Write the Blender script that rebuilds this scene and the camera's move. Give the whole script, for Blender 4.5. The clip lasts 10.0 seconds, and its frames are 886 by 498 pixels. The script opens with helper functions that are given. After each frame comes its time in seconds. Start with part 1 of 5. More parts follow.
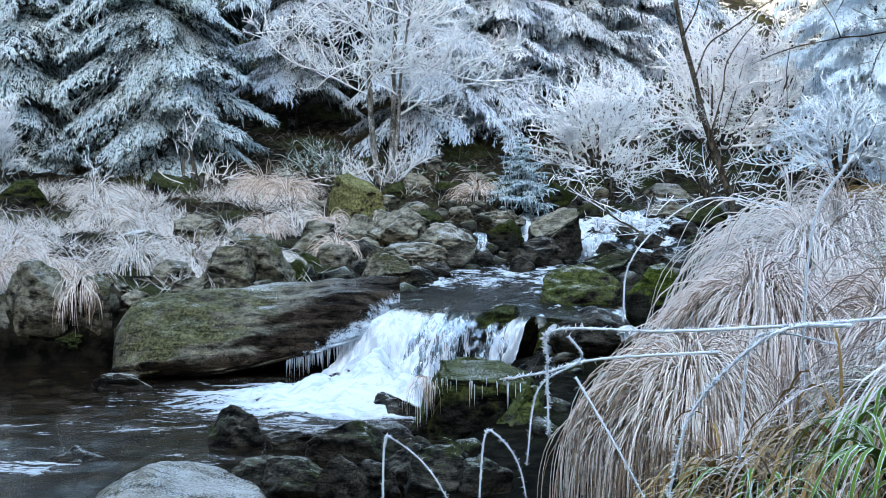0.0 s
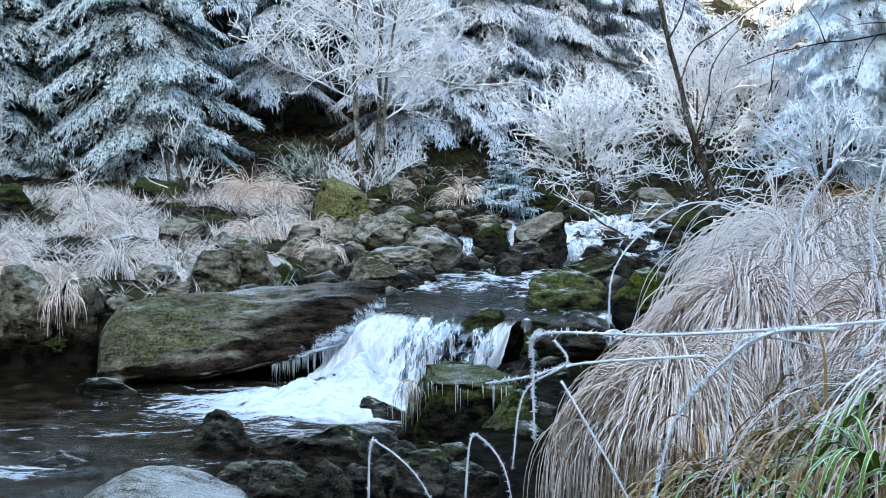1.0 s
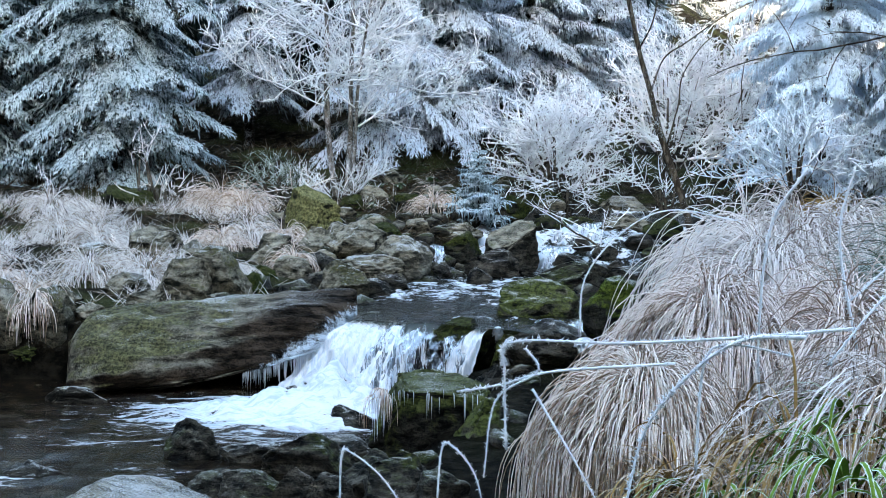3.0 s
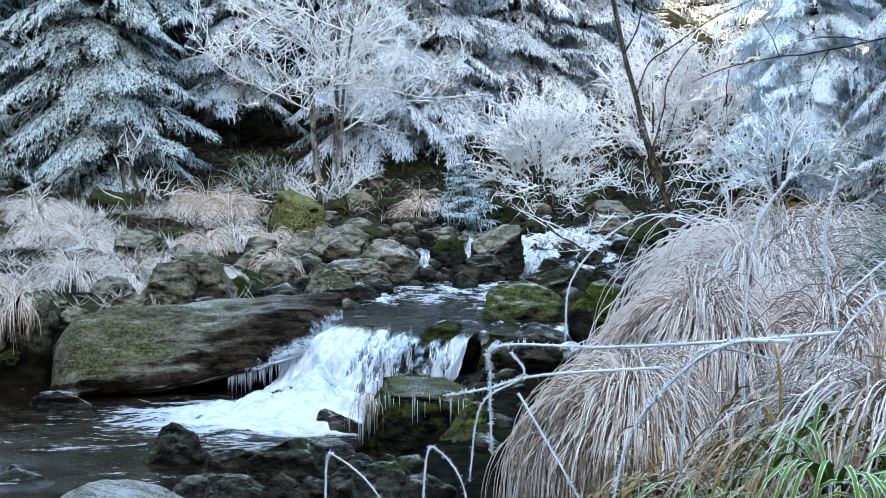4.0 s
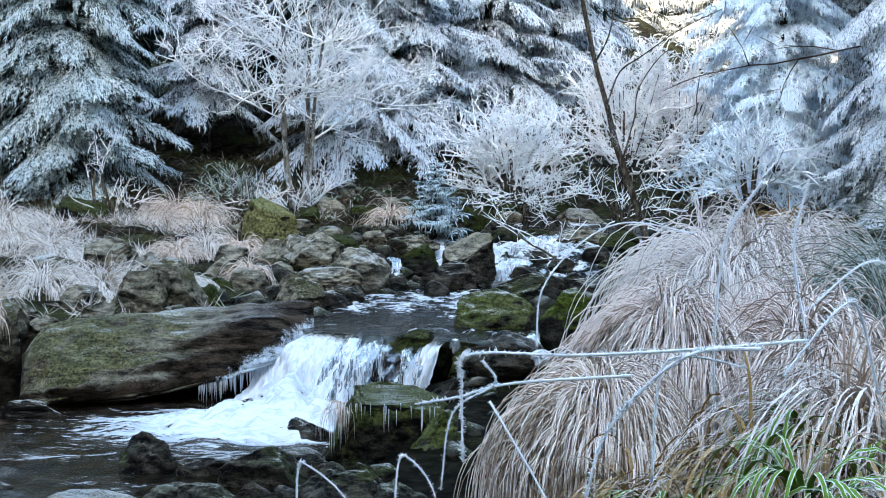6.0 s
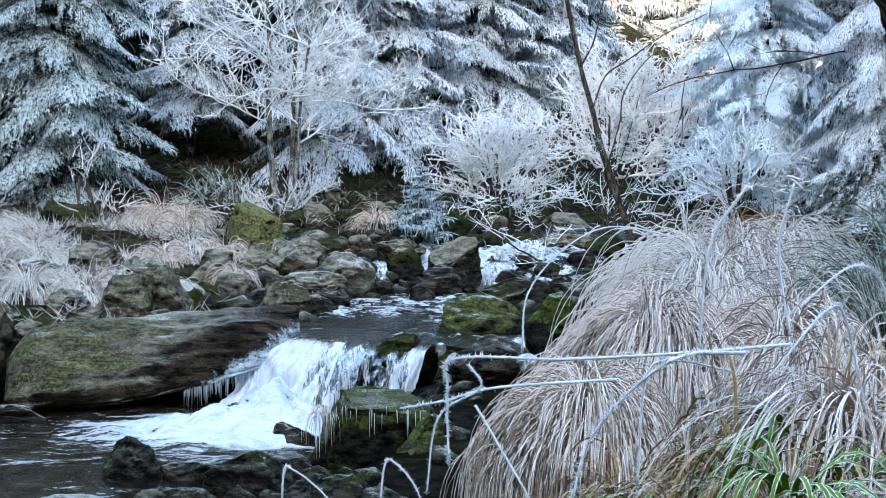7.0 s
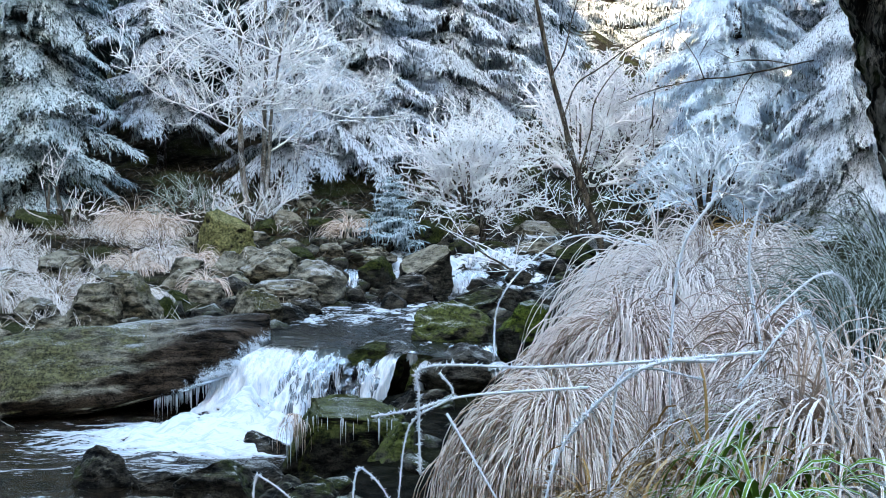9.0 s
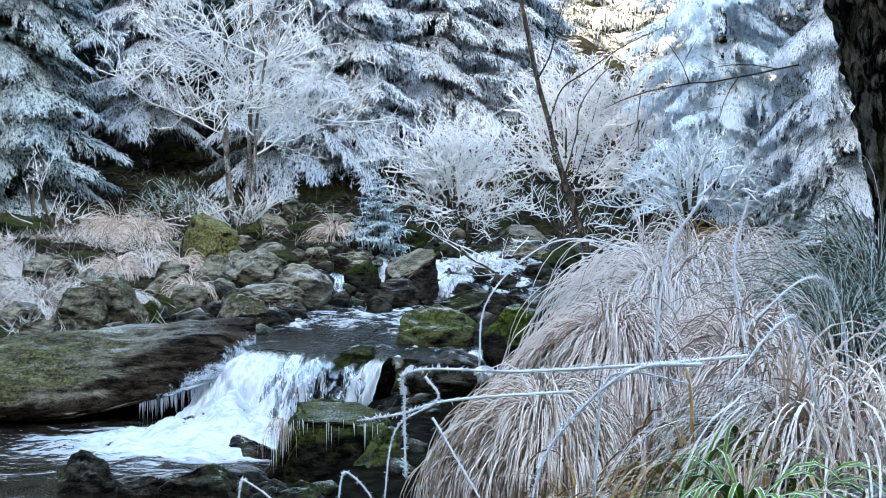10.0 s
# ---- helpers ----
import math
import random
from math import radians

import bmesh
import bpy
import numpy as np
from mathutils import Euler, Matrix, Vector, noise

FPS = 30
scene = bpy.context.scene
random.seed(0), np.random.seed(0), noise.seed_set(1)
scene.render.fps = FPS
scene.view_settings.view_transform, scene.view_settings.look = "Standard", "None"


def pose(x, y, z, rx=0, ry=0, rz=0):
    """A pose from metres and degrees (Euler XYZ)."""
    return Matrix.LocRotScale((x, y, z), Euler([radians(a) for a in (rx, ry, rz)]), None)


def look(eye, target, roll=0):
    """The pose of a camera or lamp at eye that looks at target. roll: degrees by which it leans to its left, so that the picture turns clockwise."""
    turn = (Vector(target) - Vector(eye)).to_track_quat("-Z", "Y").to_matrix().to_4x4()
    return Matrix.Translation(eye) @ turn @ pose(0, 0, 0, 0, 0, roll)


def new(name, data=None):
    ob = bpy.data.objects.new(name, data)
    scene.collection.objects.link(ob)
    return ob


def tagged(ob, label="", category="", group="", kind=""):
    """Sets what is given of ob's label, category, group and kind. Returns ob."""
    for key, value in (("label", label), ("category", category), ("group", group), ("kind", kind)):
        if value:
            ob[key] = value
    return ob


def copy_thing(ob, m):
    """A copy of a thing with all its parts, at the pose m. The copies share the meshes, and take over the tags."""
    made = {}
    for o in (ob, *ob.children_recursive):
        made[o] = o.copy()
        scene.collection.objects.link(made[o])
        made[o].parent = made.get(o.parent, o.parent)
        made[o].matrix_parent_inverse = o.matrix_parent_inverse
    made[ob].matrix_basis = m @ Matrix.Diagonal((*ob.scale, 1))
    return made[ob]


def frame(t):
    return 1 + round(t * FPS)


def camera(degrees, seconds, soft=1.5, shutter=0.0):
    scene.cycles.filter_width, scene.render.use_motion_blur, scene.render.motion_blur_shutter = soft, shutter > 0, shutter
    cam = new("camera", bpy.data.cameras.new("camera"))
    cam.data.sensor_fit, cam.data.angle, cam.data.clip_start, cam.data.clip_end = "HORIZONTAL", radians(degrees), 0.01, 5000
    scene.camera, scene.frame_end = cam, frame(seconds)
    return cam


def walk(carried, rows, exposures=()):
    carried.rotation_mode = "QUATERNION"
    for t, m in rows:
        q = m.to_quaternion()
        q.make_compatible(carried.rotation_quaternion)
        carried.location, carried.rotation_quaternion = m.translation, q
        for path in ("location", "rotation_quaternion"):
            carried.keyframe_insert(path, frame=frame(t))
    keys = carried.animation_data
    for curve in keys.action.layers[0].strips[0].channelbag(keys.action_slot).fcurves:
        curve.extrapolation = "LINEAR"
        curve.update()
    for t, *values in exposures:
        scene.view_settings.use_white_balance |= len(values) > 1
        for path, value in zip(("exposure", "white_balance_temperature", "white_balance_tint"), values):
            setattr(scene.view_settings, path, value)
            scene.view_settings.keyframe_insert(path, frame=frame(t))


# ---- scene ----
# ---- camera: a tripod head that turns slowly to the right and up ----
cam = camera(34.0, 10.0, soft=0.9)
EYE = 1.6
ROWS = [
    (0.0, 2.815, -5.101, 0.242), (0.5, 2.534, -5.022, 0.215), (1.0, 2.253, -4.942, 0.189),
    (1.5, 1.972, -4.862, 0.163), (2.0, 1.690, -4.782, 0.138), (2.5, 1.409, -4.702, 0.113),
    (4.0, 0.564, -4.461, 0.044), (4.5, 0.282, -4.381, 0.021), (5.0, 0.0, -4.300, 0.0),
    (5.5, -0.282, -4.219, -0.021), (7.0, -1.128, -3.976, -0.080), (7.5, -1.410, -3.895, -0.098),
    (8.0, -1.692, -3.814, -0.116), (8.5, -1.974, -3.733, -0.134), (9.0, -2.256, -3.651, -0.150),
    (9.5, -2.537, -3.570, -0.166), (10.0, -2.819, -3.488, -0.182),
]
walk(cam, [(t, pose(0, 0, EYE, 90 + pitch, roll, yaw)) for t, yaw, pitch, roll in ROWS],
     exposures=[(0.0, 3.40, 6950, 4), (10.0, 3.40, 6950, 4)])

# ---- light: a clear sky; a low sun behind an added, unseen ridge reaches only the far wood ----
world = bpy.data.worlds.new("sky")
scene.world = world
world.use_nodes = True
wt = world.node_tree
sky = wt.nodes.new("ShaderNodeTexSky")
sky.sky_type, sky.sun_disc = "NISHITA", False
sky.sun_elevation, sky.sun_rotation = radians(20), radians(190)
sky.air_density, sky.dust_density = 1.0, 1.5
wt.nodes["Background"].inputs["Strength"].default_value = 0.14
wt.links.new(sky.outputs["Color"], wt.nodes["Background"].inputs["Color"])
sun_data = bpy.data.lights.new("sun", "SUN")
sun_data.energy, sun_data.angle, sun_data.color = 1.2, radians(0.5), (1.0, 0.72, 0.40)
sun = new("sun", sun_data)
sun.matrix_world = look((-4, -40, 20), (-4 + 40 * math.sin(radians(10)), 0, 20 - 40 * math.tan(radians(20))))
# ---- materials ----
class Nodes:
    """Short hands for a material's node tree."""

    def __init__(self, name):
        self.mat = bpy.data.materials.new(name)
        self.mat.use_nodes = True
        self.tree = self.mat.node_tree
        self.bsdf = self.tree.nodes["Principled BSDF"]
        self.geo = self.node("ShaderNodeNewGeometry")
        self.info = self.node("ShaderNodeObjectInfo")
        tc = self.node("ShaderNodeTexCoord")
        shift = self.node("ShaderNodeVectorMath", operation="MULTIPLY_ADD")
        self.put(shift, 0, self.info.outputs["Random"])
        shift.inputs[1].default_value = (37, 53, 71)
        self.put(shift, 2, tc.outputs["Object"])
        self.coord, self.local = shift.outputs[0], tc.outputs["Object"]

    def node(self, kind, **settings):
        n = self.tree.nodes.new(kind)
        if "operation" in settings:
            n.operation = settings["operation"]
        if "blend_type" in settings:
            n.blend_type = settings["blend_type"]
        return n

    def put(self, n, socket, value):
        s = n.inputs[socket]
        if isinstance(value, bpy.types.NodeSocket):
            self.tree.links.new(value, s)
        elif isinstance(value, (tuple, list)) and len(value) == 3 and s.type == "RGBA":
            s.default_value = (*value, 1)
        else:
            s.default_value = value

    def noise(self, scale, detail=5.0, rough=0.55, stretch=None, local=False, warp=0.0):
        n = self.node("ShaderNodeTexNoise")
        n.inputs["Scale"].default_value, n.inputs["Detail"].default_value = scale, detail
        n.inputs["Roughness"].default_value, n.inputs["Distortion"].default_value = rough, warp
        at = self.local if local else self.coord
        if stretch:
            m = self.node("ShaderNodeVectorMath", operation="MULTIPLY")
            self.put(m, 0, at)
            m.inputs[1].default_value = stretch
            at = m.outputs[0]
        self.put(n, "Vector", at)
        return n.outputs["Fac"]

    def math(self, op, a, b=0.0, clamp=False):
        n = self.node("ShaderNodeMath", operation=op)
        n.use_clamp = clamp
        self.put(n, 0, a)
        self.put(n, 1, b)
        return n.outputs[0]

    def span(self, v, a, b, lo=0.0, hi=1.0):
        n = self.node("ShaderNodeMapRange")
        n.interpolation_type = "SMOOTHSTEP"
        for i, w in enumerate((v, a, b, lo, hi)):
            self.put(n, i, w)
        return n.outputs[0]

    def mix(self, f, a, b):
        n = self.node("ShaderNodeMixRGB")
        for i, w in enumerate((f, a, b)):
            self.put(n, i, w)
        return n.outputs[0]

    def axis(self, vector, i):
        n = self.node("ShaderNodeSeparateXYZ")
        self.put(n, 0, vector)
        return n.outputs[i]

    def bump(self, h, strength, distance):
        n = self.node("ShaderNodeBump")
        n.inputs["Strength"].default_value, n.inputs["Distance"].default_value = strength, distance
        self.put(n, "Height", h)
        self.put(self.bsdf, "Normal", n.outputs[0])

    def done(self, colour, rough=0.7, gloss=0.02, **more):
        self.put(self.bsdf, "Base Color", colour)
        self.put(self.bsdf, "Roughness", rough)
        self.put(self.bsdf, "Specular IOR Level", gloss)
        for key, value in more.items():
            self.put(self.bsdf, key.replace("_", " "), value)
        return self.mat


def rock_material(name, dark, light, moss=0.0, moss_colour=((.035, .05, .012), (.13, .15, .035)), frost=0.0, rough=0.7, grain=None, pale=.0, glaze=False, cracks=.85):
    """Dark stone with fine cracks; lichen, moss and frost settle on what looks up, and the pale layer also paints tops
    as lit.
    """
    n = Nodes(name)
    big, mid, fine = n.noise(3.2, 6), n.noise(9, 9, .66, grain or (1, 1, 2.0)), n.noise(110, 5, .7)
    more = n.span(n.axis(n.local, 0), -1.0, -2.2, 0, .30) if glaze else 0.0   # the dry end bears more growth
    crack = n.math("ABSOLUTE", n.math("SUBTRACT", n.noise(6, 6, .6, grain or (.8, .8, 3), False, .5), .5))
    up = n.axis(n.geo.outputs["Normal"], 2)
    c = n.mix(n.span(mid, .38, .62), dark, light)
    c = n.mix(n.span(fine, .48, .60, 0, .65), c, tuple(v * .4 for v in dark))
    c = n.mix(n.span(big, .40, .68, 0, .45), c, tuple(v * .5 for v in dark))
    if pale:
        # lichen on the tops; it also paints light onto them against the dark sides
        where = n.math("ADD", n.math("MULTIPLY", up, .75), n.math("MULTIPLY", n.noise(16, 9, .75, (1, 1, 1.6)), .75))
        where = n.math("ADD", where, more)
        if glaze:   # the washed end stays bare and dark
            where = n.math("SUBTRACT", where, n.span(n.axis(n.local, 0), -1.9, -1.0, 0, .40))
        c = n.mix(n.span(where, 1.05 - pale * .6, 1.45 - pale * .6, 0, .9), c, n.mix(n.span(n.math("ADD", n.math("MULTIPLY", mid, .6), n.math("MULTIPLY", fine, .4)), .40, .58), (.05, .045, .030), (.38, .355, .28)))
    if moss:
        where = n.math("ADD", n.math("MULTIPLY", up, .35), n.math("MULTIPLY", big, .9))
        where = n.math("ADD", where, n.math("MULTIPLY", mid, .45))
        where = n.math("ADD", where, more)
        m = n.span(where, 1.16 - moss * .75, 1.28 - moss * .7, 0, .92)
        c = n.mix(m, c, n.mix(n.span(n.noise(48, 7, .78), .36, .64), *moss_colour))
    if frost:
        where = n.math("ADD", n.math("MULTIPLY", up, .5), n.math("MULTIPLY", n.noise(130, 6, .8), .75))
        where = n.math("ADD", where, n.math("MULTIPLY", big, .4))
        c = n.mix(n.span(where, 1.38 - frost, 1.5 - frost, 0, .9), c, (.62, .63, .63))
    if glaze:   # frozen spray where the fall splashes the stone
        x, z = n.axis(n.local, 0), n.axis(n.local, 2)
        edge = n.math("SUBTRACT", n.math("ADD", .19, n.math("MULTIPLY", n.math("ADD", x, 1.32), .62)), z)
        edge = n.math("ADD", edge, n.math("MULTIPLY", n.math("SUBTRACT", n.noise(16, 6, .75), .5), .42))
        edge = n.math("ADD", edge, n.math("MULTIPLY", n.math("SUBTRACT", n.noise(120, 4, .7), .5), .22))
        c = n.mix(n.math("MULTIPLY", n.span(edge, .04, .12, 0, .95), n.span(x, -1.5, -1.3)), c, (.60, .70, .79))
    c = n.mix(n.span(crack, .0, .010, cracks * .6, 0), c, tuple(v * .3 for v in dark))
    h = n.math("ADD", mid, n.math("MULTIPLY", fine, .35))
    h = n.math("ADD", h, n.span(crack, .0, .05, 0, cracks * .6))
    n.bump(h, .9, .035)
    return n.done(c, n.span(big, .3, .7, rough - .12, rough + .12), .05 if rough < .45 else .02)


GREEN = ((.008, .012, .004), (.062, .075, .020))
OLIVE = ((.022, .024, .009), (.13, .125, .045))
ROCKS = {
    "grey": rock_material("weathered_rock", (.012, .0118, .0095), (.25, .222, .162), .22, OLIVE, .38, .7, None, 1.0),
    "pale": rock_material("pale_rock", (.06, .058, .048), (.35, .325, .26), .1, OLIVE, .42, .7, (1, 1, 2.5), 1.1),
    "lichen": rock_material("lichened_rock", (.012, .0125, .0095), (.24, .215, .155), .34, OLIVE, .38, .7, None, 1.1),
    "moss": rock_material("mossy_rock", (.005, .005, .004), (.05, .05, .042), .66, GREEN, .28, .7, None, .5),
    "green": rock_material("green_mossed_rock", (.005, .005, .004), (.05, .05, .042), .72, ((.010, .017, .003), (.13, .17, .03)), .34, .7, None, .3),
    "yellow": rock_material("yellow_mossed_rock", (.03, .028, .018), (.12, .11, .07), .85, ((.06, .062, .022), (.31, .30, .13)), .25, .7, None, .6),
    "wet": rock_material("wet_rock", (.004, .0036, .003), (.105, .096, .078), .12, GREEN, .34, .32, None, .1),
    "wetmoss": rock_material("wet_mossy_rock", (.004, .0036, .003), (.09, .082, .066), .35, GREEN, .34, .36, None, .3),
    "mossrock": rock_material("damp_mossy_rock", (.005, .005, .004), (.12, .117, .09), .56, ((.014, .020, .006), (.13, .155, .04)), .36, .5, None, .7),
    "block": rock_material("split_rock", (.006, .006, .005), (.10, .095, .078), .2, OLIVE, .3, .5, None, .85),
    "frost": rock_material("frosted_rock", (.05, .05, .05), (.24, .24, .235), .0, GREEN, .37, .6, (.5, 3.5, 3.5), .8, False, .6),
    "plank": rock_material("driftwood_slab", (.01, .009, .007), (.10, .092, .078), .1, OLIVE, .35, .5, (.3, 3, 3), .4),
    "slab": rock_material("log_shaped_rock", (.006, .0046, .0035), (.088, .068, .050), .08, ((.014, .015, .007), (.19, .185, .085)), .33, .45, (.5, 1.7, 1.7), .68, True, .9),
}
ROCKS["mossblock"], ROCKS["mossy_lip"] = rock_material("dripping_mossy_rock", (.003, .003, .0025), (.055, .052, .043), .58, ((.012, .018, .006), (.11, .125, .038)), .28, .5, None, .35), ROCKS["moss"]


def ground_material():
    n = Nodes("forest_floor")
    big, mid, fine = n.noise(1.3, 5), n.noise(9, 7, .65), n.noise(70, 5, .7)
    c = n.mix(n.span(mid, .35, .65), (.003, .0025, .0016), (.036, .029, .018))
    c = n.mix(n.span(big, .48, .62), c, n.mix(n.span(fine, .35, .65), (.014, .018, .006), (.07, .075, .028)))
    c = n.mix(n.span(n.math("ADD", n.math("MULTIPLY", fine, .7), n.math("MULTIPLY", mid, .5)), .64, .80, 0, .3), c, (.5, .53, .55))
    # bank's foot: wet soil, with the shade under the bank put into its colour
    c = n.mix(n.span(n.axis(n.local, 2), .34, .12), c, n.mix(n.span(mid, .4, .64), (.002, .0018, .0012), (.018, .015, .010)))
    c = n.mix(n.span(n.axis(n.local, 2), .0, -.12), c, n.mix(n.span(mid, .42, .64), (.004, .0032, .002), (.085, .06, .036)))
    n.bump(n.math("ADD", mid, n.math("MULTIPLY", fine, .5)), 1.0, .06)
    return n.done(c, .85)


def rime(name, core, frost, share=.6, rough=.65, fine=120.0, tips=0.0):
    """Plants under hoarfrost: the plant's own colour, and the crystals on most of it."""
    n = Nodes(name)
    pick = n.geo.outputs["Random Per Island"]
    crystals = n.noise(fine, 3, .7)
    w = n.math("ADD", n.math("MULTIPLY", pick, .5), n.math("MULTIPLY", crystals, .9))
    w = n.math("ADD", w, n.math("MULTIPLY", n.axis(n.geo.outputs["Normal"], 2), .18))
    if tips:   # rime grows on outer tips and rims; low values also put inner shade into colour
        at = n.node("ShaderNodeAttribute")
        at.attribute_name = "tip"
        w = n.math("ADD", w, n.math("MULTIPLY", n.math("SUBTRACT", at.outputs["Fac"], .75), tips))
    f = n.span(w, 1.15 - share, 1.45 - share)
    tint = n.mix(pick, tuple(v * .55 for v in core), tuple(min(1, v * 1.5) for v in core))
    n.bump(crystals, .6, .004)
    return n.done(n.mix(f, tint, frost), rough)


def water_material(name, amount, streak=None, tint=(.55, .62, .60), relief=.45, swirl=1.2, shade=(.42, .50, .58), edge=(.34, .62)):
    """Clear dark water with white foam; where the foam lies is held in the mesh's attribute 'foam'."""
    n = Nodes(name)
    at = n.node("ShaderNodeAttribute")
    at.attribute_name = "foam"
    a = n.noise(5, 6, .6, streak, True, swirl)
    b = n.noise(30, 6, .68, streak, True, swirl * .5)
    w = n.math("ADD", at.outputs["Fac"], n.math("MULTIPLY", n.math("SUBTRACT", a, .5), amount))
    w = n.math("ADD", w, n.math("MULTIPLY", n.math("SUBTRACT", b, .5), amount * .8))
    f = n.span(w, *edge)
    n.bump(n.math("ADD", n.noise(15, 4, .55, streak, True, .8), n.math("MULTIPLY", b, relief)), .06 + relief * .5, .03)
    n.put(n.bsdf, "IOR", 1.2)
    white = n.mix(n.span(n.noise(11, 7, .72, streak, True, 1.0), .36, .56), shade, (.66, .695, .73))
    return n.done(n.mix(f, tint, white), n.math("ADD", .03, n.math("MULTIPLY", f, .6)), .2,
                  Transmission_Weight=n.math("SUBTRACT", .96, n.math("MULTIPLY", f, .96)))


def ice_material():
    n = Nodes("ice")
    a = n.noise(40, 4, .6)
    n.bump(a, .5, .01)
    n.put(n.bsdf, "IOR", 1.31)
    return n.done(n.mix(n.span(a, .3, .7), (.60, .70, .80), (.88, .92, .96)), .3, .5, Transmission_Weight=.12)


def bark_material(name, dark, light, frost=.0, moss=.0):
    n = Nodes(name)
    ridge = n.noise(22, 6, .7, (1, 1, .28), False, .8)
    fine = n.noise(110, 4, .7)
    c = n.mix(n.span(ridge, .44, .62), dark, light)
    if moss:
        c = n.mix(n.span(n.noise(6, 5), .55 - moss * .2, .7, 0, .7), c, (.05, .06, .02))
    if frost:
        c = n.mix(n.span(n.math("ADD", fine, n.math("MULTIPLY", n.noise(7, 3), .6)), .95 - frost * .4, 1.05 - frost * .3, 0, .8), c, (.66, .71, .76))
    n.bump(n.math("ADD", ridge, n.math("MULTIPLY", fine, .3)), 1.0, .03)
    return n.done(c, .85)


GROUND = ground_material()
POOL = water_material("pool_water", 1.35, (.6, 1.8, 1), (.17, .125, .085), .13, shade=(.42, .50, .58), edge=(.30, .74))
STREAM = water_material("stream_water", 1.7, (.9, .8, 1), (.09, .08, .06), .8, .9, shade=(.40, .48, .56), edge=(.36, .66))
FALL = water_material("white_water", 1.0, (3.5, 2.5, .55), (.10, .115, .11), relief=.22, swirl=.5, shade=(.44, .53, .62), edge=(.28, .70))
CURTAIN = water_material("water_curtain", 2.5, (8, 2, .5), (.05, .07, .085), .7, .25, (.46, .57, .68), (.42, .54))
ICE = ROCKS["ice"] = ice_material()
SPRUCE = rime("frosted_spruce_needles", (.026, .046, .046), (.54, .65, .69), .88, tips=.85)
SPRUCE_PALE = rime("thickly_frosted_needles", (.07, .10, .12), (.68, .75, .82), .96, tips=.75)
SPRUCE_BLUE = rime("blue_frosted_needles", (.09, .16, .20), (.68, .80, .90), 1.05, tips=.4)
# little rime, and the inner wood's shade put into the needle colour
SPRUCE_INNER = rime("shade_toned_needles", (.012, .022, .020), (.16, .20, .21), .45, tips=1.0)
SPRUCE_YOUNG = rime("young_spruce_needles", (.05, .10, .11), (.48, .60, .66), .80, tips=.35)
WHITE_BLADE = rime("white_frosted_blades", (.42, .32, .255), (.82, .77, .74), .52, tips=.3)
FROST_BLADE = rime("frosted_blades", (.36, .26, .19), (.84, .79, .765), .34, tips=.42)
RIME_TWIG = rime("rime_on_twigs", (.22, .18, .16), (.90, .925, .95), .95)
RIME_WARM = rime("fine_rime_on_twigs", (.30, .26, .25), (.92, .915, .93), .95)
RIME_BLUE = rime("blue_rime_on_twigs", (.16, .20, .23), (.78, .87, .94), .95)
RIME_GRASS = rime("frosted_straw", (.38, .27, .165), (.86, .825, .795), .68)
BROWN_GRASS = rime("brown_sedge", (.46, .315, .205), (.89, .79, .72), .60)
WHITE_SEDGE = rime("white_frosted_sedge", (.44, .33, .25), (.88, .82, .785), .68)
PINK_GRASS = rime("frosted_sedge", (.46, .32, .23), (.90, .80, .75), .64)
GREEN_BLADE = rime("green_blades", (.12, .20, .03), (.66, .74, .70), .24, .45, tips=.75)
GREYGREEN = rime("grey_green_grass", (.07, .09, .05), (.54, .62, .60), .50)
HOAR = rime("hoarfrost_crystals", (.50, .48, .46), (.86, .89, .93), .95)
DRY_LEAF = rime("dry_leaves", (.32, .20, .075), (.74, .71, .66), .28, tips=.3)
FERN = rime("wilted_fern", (.032, .055, .016), (.32, .37, .33), .36)
# thatch toned near black: the shade between the blades is in its colour
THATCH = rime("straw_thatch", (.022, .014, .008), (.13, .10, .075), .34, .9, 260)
LITTER = rime("dark_litter", (.05, .034, .018), (.34, .33, .30), .30, .9)
BARK_SPRUCE = bark_material("spruce_bark", (.012, .010, .008), (.06, .052, .044), .2)
BARK_GREY = bark_material("grey_bark", (.06, .055, .045), (.24, .22, .19), .35)
BARK_POLE = bark_material("smooth_brown_bark", (.035, .028, .022), (.14, .12, .09), .12)
BARK_OLD = bark_material("rugged_dark_bark", (.004, .0035, .003), (.19, .17, .145), .0, .3)
# ---- the lie of the land ----
LEFT = [(1.0, .9), (4.3, .12), (8, .18), (9.2, .32), (10, .45), (12, .65), (14, .85), (16, 1.05), (18, 1.4), (21, 2.3), (40, 8), (80, 22), (160, 34), (600, 40)]
RIGHT = [(0, .95), (3, .92), (6, 1.0), (7.6, .7), (9.2, .43), (12.4, .44), (13.3, .66), (14.5, .85), (17, 1.2), (21, 1.7), (40, 3.6), (70, 6.5), (110, 20), (160, 34), (600, 40)]
EDGE = [(0, -.7), (2, .1), (3, .34), (5, .8), (7, 1.2), (9, 1.3), (12, 1.6), (17, 2.4), (25, 2.6), (40, 4.2), (70, 8)]
MID = [(8.6, -.40), (10, -.1), (12, .75), (13.2, 1.1), (14.5, 1.4), (17, 2.5), (22, 4.5), (40, 9)]
HALF = [(8.6, .45), (10, .6), (12, .95), (13, 1.0), (14.5, .8), (17, .5), (22, .4)]
BED = [(8.7, -.15), (9.1, .32), (12.6, .34), (13.2, .58), (14.5, .68), (17, .95), (22, 1.5), (40, 3.3)]


